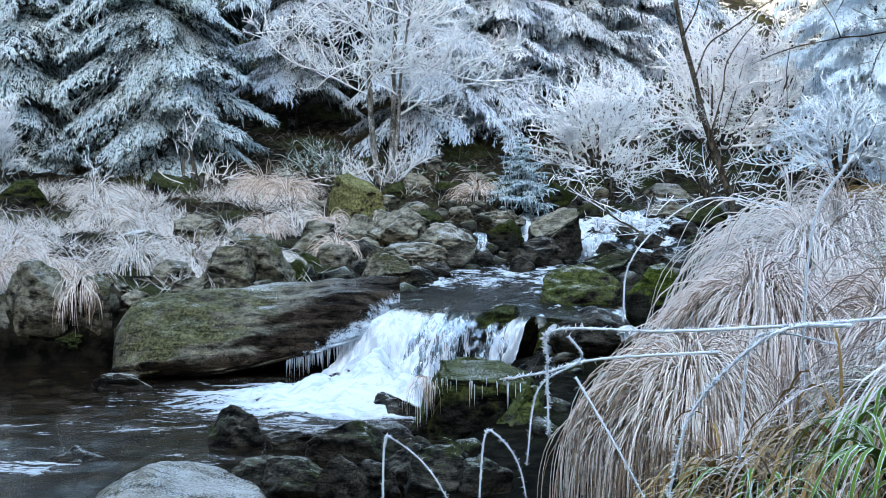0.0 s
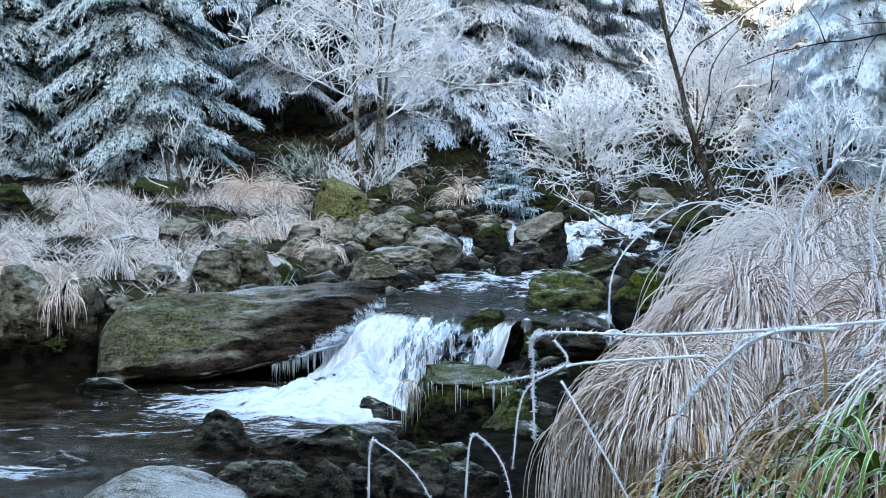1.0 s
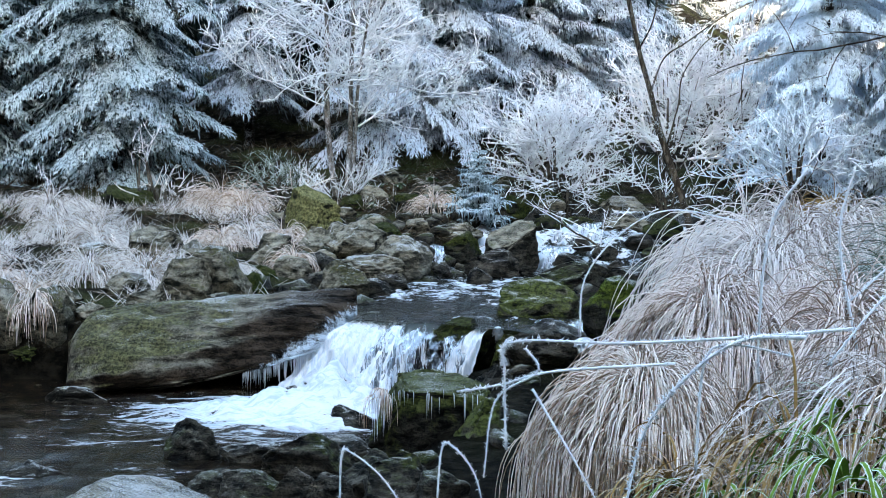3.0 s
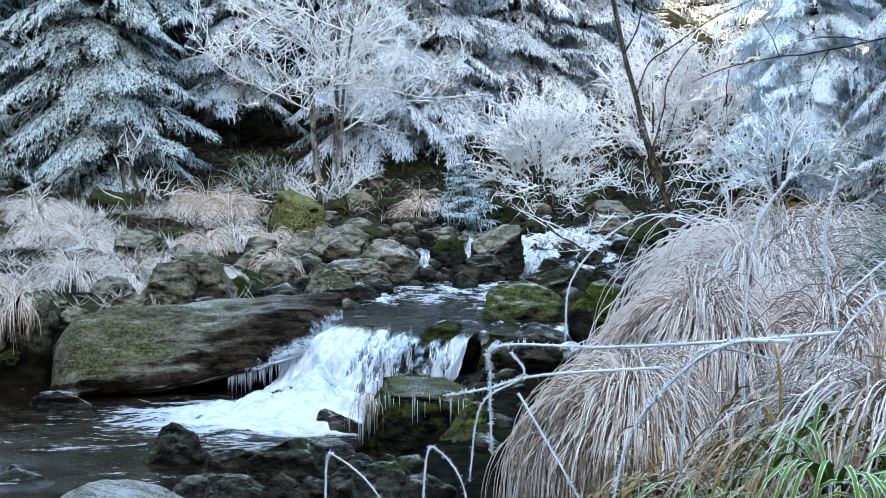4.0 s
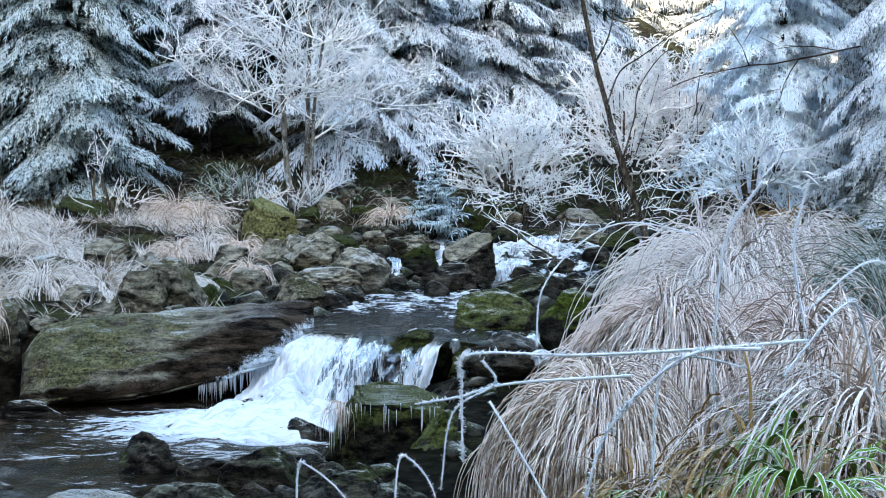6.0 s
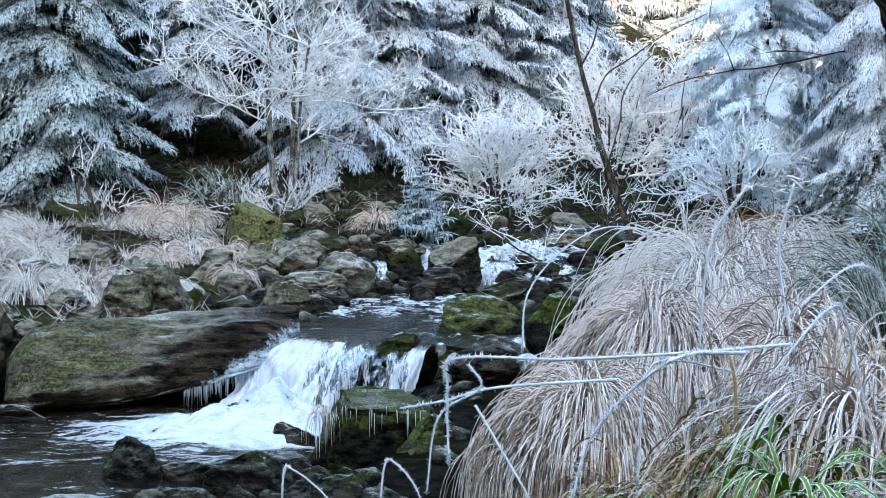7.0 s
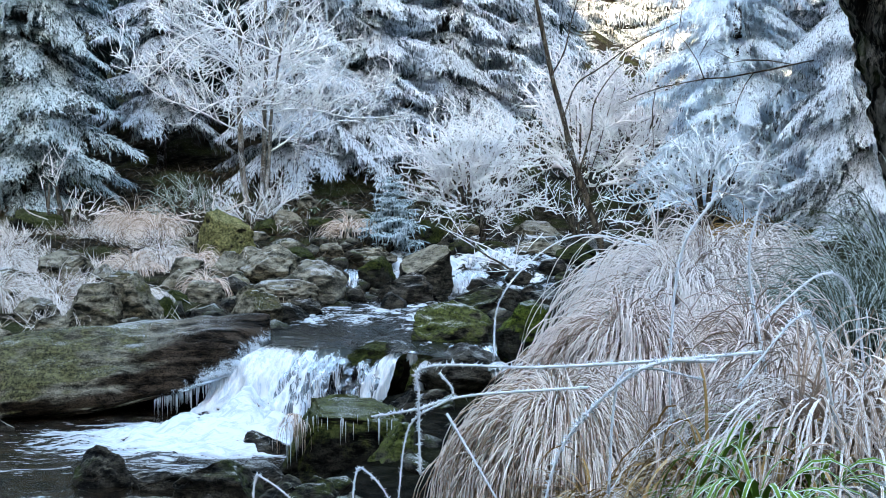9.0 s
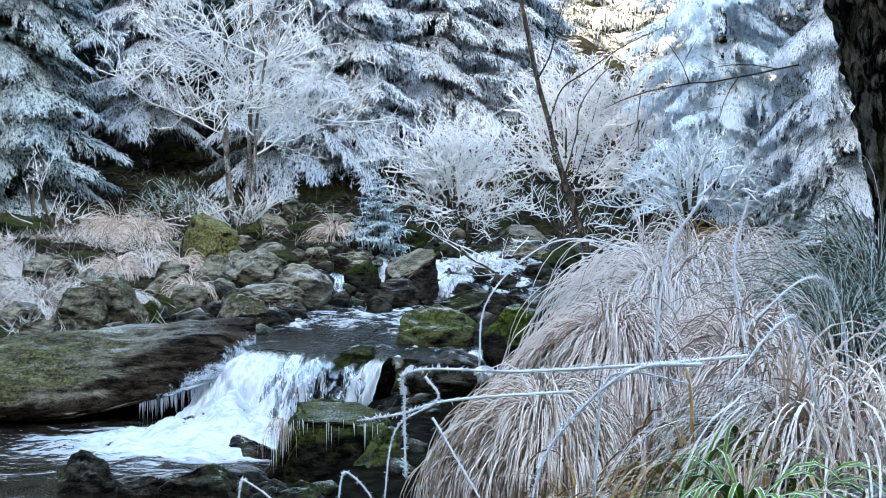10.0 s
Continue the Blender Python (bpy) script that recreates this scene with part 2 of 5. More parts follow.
def glide(t, rows):
    """The value at t, eased from row to row."""
    if t <= rows[0][0]:
        return rows[0][1]
    for (a, p), (b, q) in zip(rows, rows[1:]):
        if t <= b:
            k = (t - a) / (b - a)
            return p + (q - p) * k * k * (3 - 2 * k)
    return rows[-1][1]


def ease(a, b, t):
    k = min(1, max(0, (t - a) / (b - a)))
    return k * k * (3 - 2 * k)


def height(x, y):
    """The ground's height: two banks, the stream's bed, the pool, the wooded slope before, and unseen slopes added
    behind and beside to block light.
    """
    edge = glide(y, EDGE)
    left, spread = glide(y, LEFT), max(0, y - 13) * .16
    z = left + (glide(y, RIGHT) - left) * ease(edge - .25 - spread, edge + .25 + spread, x)
    if y > 8.6:
        side = abs(x - glide(y, MID)) - glide(y, HALF)
        z += (glide(y, BED) - z) * (1 - ease(-.12, .3, side)) * (1 - ease(16, 20, y))
    pool = max(y - 9.3 + .6 * ease(-1.0, -.4, x), 5.5 + .28 * (x + 1.2) - y, x + .25 - .12 * (y - 7.5))
    z += (-.22 - z) * (1 - ease(-.25, .22, pool))
    # unseen ridge behind the camera, added to keep the sun off the foreground
    if y < -3:
        z += (26 - z) * ease(-3, -32, y)
    wall = abs(x) - 9 - .42 * max(0, y)     # unseen valley sides, added to cut off low sky light
    if wall > 0:
        z += (30 - z) * ease(0, 30, wall) * (1 - ease(30, 60, y))
    return z


# ---- mesh helpers ----
class Soup:
    """Collects tubes, spindles and ribbons for one mesh."""

    def __init__(self):
        self.v, self.f, self.spin, self.tip = [], [], [], []

    def tube(self, pts, radii, sides=4, close=True):
        pts = [Vector(p) for p in pts]
        base = len(self.v)
        for i, p in enumerate(pts):
            d = (pts[min(i + 1, len(pts) - 1)] - pts[max(i - 1, 0)]).normalized()
            a = d.cross(Vector((.31, .17, .93)) if abs(d.z) < .9 else Vector((1, .2, 0))).normalized()
            b = d.cross(a)
            for k in range(sides):
                w = 2 * math.pi * k / sides
                self.v.append(tuple(p + (a * math.cos(w) + b * math.sin(w)) * radii[i]))
        for i in range(len(pts) - 1):
            for k in range(sides):
                p, q = base + i * sides + k, base + i * sides + (k + 1) % sides
                self.f.append((p, q, q + sides, p + sides))
        if close:
            self.f.append(tuple(range(base + sides - 1, base - 1, -1)))
            self.f.append(tuple(range(len(self.v) - sides, len(self.v))))

    def ribbon(self, pts, widths, side, fold=.25):
        """A blade folded along its middle."""
        base = len(self.v)
        for i, p in enumerate(pts):
            d = (pts[min(i + 1, len(pts) - 1)] - pts[max(i - 1, 0)]).normalized()
            s = (side - d * side.dot(d)).normalized()
            up = s.cross(d)
            w = widths[i]
            self.v += [tuple(p - s * w + up * w * fold), tuple(p), tuple(p + s * w + up * w * fold)]
            self.tip += [1.2, .35, 1.2]
        for i in range(len(pts) - 1):
            q = base + i * 3
            self.f += [(q, q + 1, q + 4, q + 3), (q + 1, q + 2, q + 5, q + 4)]

    def spindle(self, a, b, r):
        self.spin.append((*a, *b, r))

    def mesh(self, name, material, smooth=True):
        verts, faces = self.v, self.f
        if self.spin:
            s = np.array(self.spin)
            a, b, r = s[:, :3], s[:, 3:6], s[:, 6:]
            d = b - a
            d = d / np.maximum(np.linalg.norm(d, axis=1, keepdims=True), 1e-6)
            e = np.cross(d, np.array([.37, .61, .70]))
            e = e / np.maximum(np.linalg.norm(e, axis=1, keepdims=True), 1e-6)
            g = np.cross(d, e)
            m = a + (b - a) * .35
            ring = [m + r * (e * math.cos(w) + g * math.sin(w)) for w in (0, 2.094, 4.189)]
            all_v = np.stack([a, *ring, b], 1).reshape(-1, 3)
            k = np.arange(len(s))[:, None] * 5 + len(verts)
            tri = np.array([[0, 2, 1], [0, 3, 2], [0, 1, 3], [1, 2, 4], [2, 3, 4], [3, 1, 4]])
            faces = faces + (k[:, :, None] + tri[None]).reshape(-1, 3).tolist()
            verts = verts + all_v.tolist()
        me = bpy.data.meshes.new(name)
        me.from_pydata(verts, [], faces)
        me.polygons.foreach_set("use_smooth", [smooth] * len(me.polygons))
        if self.tip:
            at = me.attributes.new("tip", "FLOAT", "POINT")
            at.data.foreach_set("value", self.tip + [.2] * (len(verts) - len(self.tip)))
        me.materials.append(material)
        me.update()
        return me


def part(name, source, material, parent, label="", smooth=True):
    """Links a soup, a bmesh or a mesh as one mesh object under a thing."""
    if isinstance(source, Soup):
        me = source.mesh(name, material, smooth)
    elif isinstance(source, bmesh.types.BMesh):
        me = bpy.data.meshes.new(name)
        source.to_mesh(me)
        source.free()
        me.polygons.foreach_set("use_smooth", [smooth] * len(me.polygons))
        me.materials.append(material)
    else:
        me = source
    ob = new(name, me)
    ob.parent = parent
    if label:
        ob["label"] = label
    return ob


def fbm(p, octaves=4):
    return noise.fractal(p, 1.0, 2.1, octaves, noise_basis="PERLIN_ORIGINAL")


def arc(start, lean, rise, length, droop, rng, n=9, wiggle=.0):
    """A blade's line: it rises from start, leans towards lean and droops under its weight."""
    pts, p = [Vector(start)], Vector(start)
    d = (Vector(lean) + Vector((0, 0, rise))).normalized()
    for i in range(n):
        d = (d + Vector((rng.uniform(-wiggle, wiggle), rng.uniform(-wiggle, wiggle), -droop / n * (1 + i * .25)))).normalized()
        p = p + d * (length / n)
        pts.append(p.copy())
    return pts


def smooth_line(points, per=6):
    """A soft line through a few points."""
    p = [Vector(q) for q in points]
    p = [p[0] * 2 - p[1]] + p + [p[-1] * 2 - p[-2]]
    out = []
    for i in range(1, len(p) - 2):
        for k in range(per):
            t = k / per
            out.append(.5 * ((2 * p[i]) + (p[i + 1] - p[i - 1]) * t + (2 * p[i - 1] - 5 * p[i] + 4 * p[i + 1] - p[i + 2]) * t * t
                             + (3 * p[i] - p[i - 1] - 3 * p[i + 1] + p[i + 2]) * t ** 3))
    return out + [p[-2]]


# ---- ground: one sheet to the horizon ----
def ground_sheet():
    xs = [math.sinh(k / 110 * 5.2) / math.sinh(5.2) * 420 for k in range(-110, 111)]
    xs = [x * .25 + .075 * k if abs(k) < 110 else x for k, x in zip(range(-110, 111), xs)]
    ys, y, d = [], -3.0, .14
    while y < 420:
        ys.append(y)
        y += d if y < 18 else d * (1 + (y - 18) * .12)
    low, y = [], -3.0
    while y > -420:
        y -= 1.2 * (1 + (-3 - y) * .05)
        low.append(y)
    ys = low[::-1] + ys
    verts = []
    for y in ys:
        for x in xs:
            z = height(x, y)
            p = Vector((x, y, 0))
            rough = .05 * fbm(p * 1.7, 4) + .02 * fbm(p * 7, 3)
            far = min(1, max(0, (abs(y - 8) - 14) / 40))
            verts.append((x, y, z + rough * (1 if z > .05 else .6) + far * 1.2 * fbm(p * .09, 3)))
    w = len(xs)
    faces = [(j * w + i, j * w + i + 1, (j + 1) * w + i + 1, (j + 1) * w + i) for j in range(len(ys) - 1) for i in range(w - 1)]
    me = bpy.data.meshes.new("ground")
    me.from_pydata(verts, [], faces)
    me.polygons.foreach_set("use_smooth", [True] * len(faces))
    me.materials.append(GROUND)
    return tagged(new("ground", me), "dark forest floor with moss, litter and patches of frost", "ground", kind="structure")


ground_sheet()


# ---- water ----
def sheet(name, grid, foams, material, label, category="water"):
    """A water sheet from a grid of points, with its foam as an attribute of each point."""
    w = len(grid[0])
    me = bpy.data.meshes.new(name)
    me.from_pydata([tuple(p) for row in grid for p in row], [], [(j * w + i, j * w + i + 1, (j + 1) * w + i + 1, (j + 1) * w + i) for j in range(len(grid) - 1) for i in range(w - 1)])
    me.polygons.foreach_set("use_smooth", [True] * len(me.polygons))
    a = me.attributes.new("foam", "FLOAT", "POINT")
    a.data.foreach_set("value", [q for row in foams for q in row])
    me.materials.append(material)
    ob = tagged(new(name, me), label, category, kind="structure")
    ob.visible_shadow = False
    return ob


def pool():
    grid, foams = [], []
    for j in range(0, 111):
        y = 4.4 + j * .046
        row, fr = [], []
        for i in range(0, 141):
            x = -6.2 + i * .047
            # foam spreads from the foot of the fall downstream
            dx, dy = (x + .85) / 1.15, (y - 8.15) / .62
            d = math.hypot(dx if dx < 0 else dx * 2.2, dy)
            foam = max(0, 1.15 - d * .72)
            tail = max(0, .62 - abs(y - 7.35 + .10 * (x + 1.5)) * 1.1) * ease(-4.2, -2.2, x) * (1 - ease(-1.0, -.5, x))
            foam = max(foam, tail * .64)
            foam = max(foam, .8 * max(0, 1 - math.hypot((x + 2.30) / .42, (y - 6.5) / .3)))
            foam = max(foam, .30 * max(0, 1 - abs(y - 6.75 + .12 * (x + 2)) * 1.3) * ease(-3.9, -3.0, x) * (1 - ease(-1.5, -.9, x)))
            churn = max(0, 1 - d)
            p = Vector((x, y, 0))
            row.append((x, y, .012 * fbm(p * 3, 3) + churn * (.07 + .15 * fbm(p * 5, 4)) + max(0, 1 - math.hypot((x + .8) / .55, (y - 8.5) / .42)) * (.13 + .2 * fbm(p * 7, 3))))
            fr.append(foam)
        grid.append(row)
        foams.append(fr)
    sheet("pool_water", grid, foams, POOL, "dark clear pool with white foam drifting from the fall")


def stream():
    grid, foams = [], []
    for j in range(0, 124):
        y = 8.75 + j * .05
        level = glide(y, [(8.7, .42), (12.5, .44), (13.2, .68), (14.5, .77), (17, 1.04), (18.2, 1.2)])
        mid, half = glide(y, MID), glide(y, HALF) + .42
        row, fr = [], []
        for i in range(0, 41):
            k = i / 20 - 1
            x = mid + k * half
            yy = y
            if y < 9.5:   # the lip runs aslant
                yy = y + (9.5 - y) * (.55 - (x + .78) * .78)
            p = Vector((x, yy * .6, 0))
            steep = ease(12.3, 12.6, y) * (1 - ease(13.4, 13.9, y))
            row.append((x, yy, level + (.016 + .05 * steep) * fbm(p * 6, 4)))
            fr.append(.13 + .42 * steep + .32 * ease(9.6, 10.4, y) * (1 - ease(11.2, 11.8, y)) + .35 * ease(14.2, 15, y))
        grid.append(row)
        foams.append(fr)
    sheet("stream_water", grid, foams, STREAM, "shallow stream running over dark stones above the fall")


def fall(name, top, foot, bulge, label, seed, n=90, m=60, white=.8, gap=0, material=None):
    """Falling water between the lip (two ends) and the foot (two ends)."""
    (a, b), (c, d) = [[Vector(p) for p in pair] for pair in (top, foot)]
    grid, foams = [], []
    for j in range(m + 1):
        run = j / m
        t = max(0, (run - .16) / .84)      # the first stretch slides over the lip
        before = max(0, .16 - run) / .16
        row, fr = [], []
        for i in range(n + 1):
            s = i / n
            p = (a.lerp(b, s)).lerp(c.lerp(d, s), t)
            q = a.lerp(b, s).z + (c.lerp(d, s).z - a.lerp(b, s).z) * t ** 1.7 - .01
            lump = fbm(Vector((s * 6 + seed, run * 3.4, seed)), 4)
            small = fbm(Vector((s * 30, run * 7, seed * 3)), 3)
            out = bulge * math.sin(math.pi * min(1, t * 1.02)) + .10 * t * lump + .025 * small * ease(.1, .5, t) - .04 * before
            row.append((p.x - out * .25, p.y - out, q + .09 * t * lump + .012 * small * ease(.1, .5, t)))
            fr.append(white * (.02 + .12 * (1 - before) + .76 * ease(.0, .42, t)) + .12 * lump - gap * max(0, math.sin(s * 9 + seed)) * (1 - t * .7))
        grid.append(row)
        foams.append(fr)
    return sheet(name, grid, foams, material or CURTAIN, label, "waterfall")


pool()
stream()
fall("waterfall", ((-.80, 9.42, .425), (-.38, 9.16, .425)), ((-1.22, 8.95, -.02), (-.50, 8.36, -.02)), .07, "white waterfall foaming down between dark rocks", 1.3, white=1.05, material=FALL)
fall("waterfall", ((-.46, 9.20, .425), (-.22, 9.02, .42)), ((-.72, 8.60, -.02), (-.42, 8.36, -.02)), .09, "clear streaked water sliding over the lip of the fall", 3.3, white=.54, gap=.18)
fall("waterfall", ((-.30, 9.04, .415), (.04, 8.80, .40)), ((-.46, 8.58, -.02), (-.08, 8.46, -.02)), .05, "thin curtain of water over a mossy lip", 4.1, white=.40, gap=.28)
fall("waterfall", ((.03, 8.86, .43), (.13, 8.76, .43)), ((-.20, 8.44, -.02), (-.06, 8.40, -.02)), .03, "narrow white jet beside the mossy lip", 7.7, n=24, white=1.0, material=FALL)
fall("waterfall", ((-.37, 12.35, .66), (-.24, 12.40, .63)), ((-.42, 12.00, .42), (-.20, 12.05, .42)), .03, "small cascade between mossy stones", 2.9, n=30, m=30, white=.62, gap=.2)
fall("waterfall", ((.93, 13.5, .77), (1.24, 13.5, .77)), ((.70, 12.95, .56), (1.06, 12.85, .56)), .05, "white cascade foaming past a split rock", 8.3, n=50, m=36, white=.72, gap=.2)
fall("waterfall", ((.68, 12.85, .60), (.98, 12.75, .60)), ((.46, 12.35, .43), (.78, 12.25, .43)), .05, "white cascade foaming past a split rock", 9.1, n=50, m=36, white=.80, gap=.2)
fall("waterfall", ((.14, 12.5, .62), (.26, 12.5, .62)), ((.10, 12.2, .42), (.24, 12.2, .42)), .03, "small cascade between mossy stones", 5.9, n=14, m=18, white=.8)
fall("waterfall", ((.40, 9.05, .43), (.70, 8.95, .43)), ((.38, 8.62, .28), (.68, 8.55, .28)), .03, "small cascade between mossy stones", 6.3, n=30, m=18, white=.75)


# ---- rocks ----
ROCK_WORDS = {
    "grey": "weathered grey rock with olive moss on the bank", "pale": "pale grey weathered rock beside the stream",
    "lichen": "grey boulder with lichen and thin moss", "moss": "dark boulder under green moss",
    "green": "boulder cushioned in bright green moss",
    "yellow": "boulder thickly covered in yellow-green moss", "wet": "dark wet rock at the water",
    "wetmoss": "wet dark rock with moss", "mossrock": "damp mossy boulder dusted with frost",
    "block": "angular split rock, dark face and pale top", "frost": "pale boulder white with hoarfrost",
    "plank": "flat driftwood-like slab lying in the water", "slab": "long log-shaped rock with moss and frost",
    "ice": "lump of white ice beside the lip of the fall", "mossblock": "flat-topped mossy block hung with icicles", "mossy_lip": "mossy stone at the lip of the fall",
}
rock_count = 0


def boulder(x, y, z, w, d, h, kind, detail=4, turn=None):
    """A rock w wide, d deep and h high, whose foot stands at (x, y, z)."""
    global rock_count
    rock_count += 1
    rng = random.Random(rock_count * 7 + 3)
    bm = bmesh.new()
    bmesh.ops.create_icosphere(bm, subdivisions=detail, radius=1)
    cuts = []
    for _ in range(9 if kind not in ("block", "mossblock", "plank") else 4):
        a, e = rng.uniform(0, 6.28), rng.uniform(-.1, .9)
        cuts.append((Vector((math.cos(a) * math.cos(e), math.sin(a) * math.cos(e), math.sin(e))), rng.uniform(.52, .85)))
    if kind == "yellow":
        cuts += [(Vector((.45, -.3, 1)).normalized(), .5), (Vector((-.9, -.4, .2)).normalized(), .6), (Vector((.8, -.6, .1)).normalized(), .6)]
    if kind == "frost":
        cuts = [(Vector((.5, -.25, 1)).normalized(), .62), (Vector((-1, -.1, .8)).normalized(), .80), (Vector((-.1, -.5, 1)).normalized(), .78)]
    if kind == "block":   # a pale sloping top and a dark split face
        cuts += [(Vector((-.42, -.42, 1)).normalized(), .30), (Vector((.5, -1, .05)).normalized(), .48), (Vector((1, .1, .1)).normalized(), .7), (Vector((-1, -.3, .1)).normalized(), .75)]
    if kind == "mossblock":
        cuts += [(Vector((.05, -.1, 1)).normalized(), .55), (Vector((0, -1, .05)).normalized(), .6), (Vector((-1, 0, .1)).normalized(), .7), (Vector((1, 0, .1)).normalized(), .7)]
    seed = Vector((rock_count * 3.1, rock_count * 1.7, 0))
    size = max(w, h)
    for v in bm.verts:
        p = v.co.copy()
        if kind == "mossblock":   # boxy, with an upright front
            p = Vector([math.copysign(abs(a) ** .6, a) for a in p])
        for nrm, c in cuts:
            k = p.dot(nrm) - c
            if k > 0:
                p -= nrm * k * .97
        q = v.co * size
        n1 = fbm(q * 2.2 / size + seed, 4)
        n2 = fbm(q * 9 + seed, 4)
        worn = .6 if kind == "frost" else 1
        ridge = abs(fbm(q * 4.2 / size + seed, 4))
        v.co = p * (1 + worn * (.12 * n1 - .06 * max(0, .2 - ridge))) + v.co * worn * (.016 * n2 + .035 * fbm(q * 5 / size + seed, 3))
    lo = [min(v.co[i] for v in bm.verts) for i in range(3)]
    hi = [max(v.co[i] for v in bm.verts) for i in range(3)]
    for v in bm.verts:
        u = [(v.co[i] - lo[i]) / (hi[i] - lo[i]) for i in range(3)]
        v.co = Vector(((u[0] - .5) * w, (u[1] - .5) * d, (u[2] * 1.42 - .32) * h))
    me = bpy.data.meshes.new("boulder")
    bm.to_mesh(me)
    bm.free()
    me.polygons.foreach_set("use_smooth", [True] * len(me.polygons))
    me.materials.append(ROCKS[kind])
    ob = new("boulder", me)
    ob.matrix_basis = pose(x, y, z, 0, 0, rng.uniform(-12, 12) if turn is None else turn)
    return tagged(ob, ROCK_WORDS[kind], "rock", "rocks of the stream")


# left bank
boulder(-3.22, 9.53, 0.17, 0.60, 0.48, 0.46, "lichen", 5)
boulder(-2.82, 9.50, 0.21, 0.44, 0.35, 0.35, "lichen", 5)
boulder(-2.53, 9.57, 0.36, 0.23, 0.18, 0.10, "grey", 4)
boulder(-1.99, 9.91, 0.43, 0.44, 0.35, 0.29, "lichen", 5)
boulder(-1.73, 9.98, 0.44, 0.43, 0.30, 0.34, "lichen", 5)
boulder(-2.53, 11.59, 0.61, 0.45, 0.36, 0.23, "grey", 5)
boulder(-1.77, 9.81, 0.42, 0.25, 0.20, 0.08, "grey", 4)
boulder(-2.91, 9.41, 0.11, 0.29, 0.23, 0.09, "moss", 5)
boulder(-4.55, 13.33, 0.78, 0.51, 0.41, 0.26, "moss", 5)
boulder(-3.34, 14.11, 0.85, 0.60, 0.48, 0.22, "moss", 5)
boulder(-2.98, 11.42, 0.59, 0.40, 0.32, 0.13, "grey", 5)
boulder(-1.59, 11.60, 0.62, 0.31, 0.25, 0.16, "grey", 4)
boulder(-2.21, 9.74, 0.40, 0.30, 0.24, 0.13, "grey", 5)
boulder(-1.92, 10.73, 0.50, 0.40, 0.32, 0.24, "lichen", 5)
boulder(-2.42, 10.13, 0.45, 0.34, 0.27, 0.16, "grey", 5)
boulder(-2.37, 10.70, 0.50, 0.29, 0.23, 0.14, "lichen", 4)
boulder(-2.74, 10.70, 0.50, 0.29, 0.23, 0.12, "grey", 4)
boulder(-1.55, 10.10, 0.45, 0.25, 0.20, 0.16, "moss", 4)
boulder(-2.81, 9.85, 0.42, 0.30, 0.24, 0.13, "grey", 5)
boulder(-2.19, 11.39, 0.59, 0.31, 0.25, 0.15, "grey", 4)
boulder(-3.20, 9.87, 0.42, 0.34, 0.27, 0.14, "lichen", 5)
# rocks at the bend
boulder(-1.41, 12.92, 0.71, 0.58, 0.46, 0.38, "yellow", 5)
boulder(-1.26, 11.66, 0.62, 0.34, 0.27, 0.20, "grey", 4)
boulder(-0.91, 11.47, 0.60, 0.49, 0.39, 0.28, "grey", 5)
boulder(-0.52, 11.34, 0.51, 0.44, 0.35, 0.26, "pale", 5)
boulder(-0.90, 10.17, 0.43, 0.39, 0.31, 0.25, "lichen", 5)
boulder(-1.17, 10.97, 0.53, 0.26, 0.21, 0.15, "wet", 4)
boulder(-0.76, 10.94, 0.51, 0.55, 0.38, 0.15, "grey", 5)
boulder(-0.64, 10.84, 0.42, 0.34, 0.27, 0.13, "wet", 5)
boulder(-1.35, 10.75, 0.50, 0.32, 0.25, 0.17, "grey", 4)
boulder(-1.61, 11.28, 0.58, 0.27, 0.22, 0.13, "grey", 4)
boulder(-1.45, 11.22, 0.57, 0.23, 0.18, 0.12, "grey", 4)
boulder(-0.72, 10.37, 0.40, 0.36, 0.25, 0.14, "wet", 5)
boulder(-1.21, 10.24, 0.45, 0.24, 0.19, 0.11, "wet", 4)
boulder(-1.55, 10.66, 0.49, 0.25, 0.20, 0.12, "moss", 4)
boulder(-1.14, 12.59, 0.68, 0.29, 0.23, 0.13, "grey", 4)
boulder(-0.74, 12.32, 0.66, 0.38, 0.30, 0.16, "moss", 5)
boulder(-0.43, 11.68, 0.57, 0.27, 0.22, 0.14, "wet", 4)
# rocks of the upper fall
boulder(-0.09, 12.55, 0.50, 0.36, 0.29, 0.22, "moss", 4)
boulder(-0.17, 12.90, 0.64, 0.55, 0.38, 0.15, "grey", 5)
boulder(0.33, 12.05, 0.48, 0.47, 0.42, 0.35, "block", 5, 0)
boulder(0.19, 11.71, 0.42, 0.51, 0.30, 0.22, "wet", 5)
boulder(0.06, 11.18, 0.40, 0.24, 0.19, 0.14, "wet", 4)
boulder(0.56, 13.62, 0.60, 0.30, 0.24, 0.25, "wet", 4)
boulder(0.85, 15.05, 0.70, 0.38, 0.31, 0.19, "grey", 4)
boulder(1.60, 15.24, 0.72, 0.65, 0.45, 0.19, "grey", 5)
boulder(1.15, 14.80, 0.68, 0.46, 0.37, 0.18, "wet", 5)
boulder(0.84, 12.39, 0.44, 0.32, 0.22, 0.12, "wet", 4)
boulder(0.96, 12.59, 0.58, 0.18, 0.12, 0.11, "wet", 4)
boulder(1.30, 11.64, 0.42, 0.50, 0.25, 0.09, "wet", 5)
boulder(1.44, 12.49, 0.60, 0.27, 0.19, 0.11, "wet", 4)
boulder(1.26, 13.73, 0.64, 0.30, 0.21, 0.13, "wet", 4)
boulder(1.49, 11.40, 0.42, 0.31, 0.19, 0.13, "wetmoss", 4)
boulder(1.19, 12.03, 0.46, 0.14, 0.10, 0.07, "wet", 4)
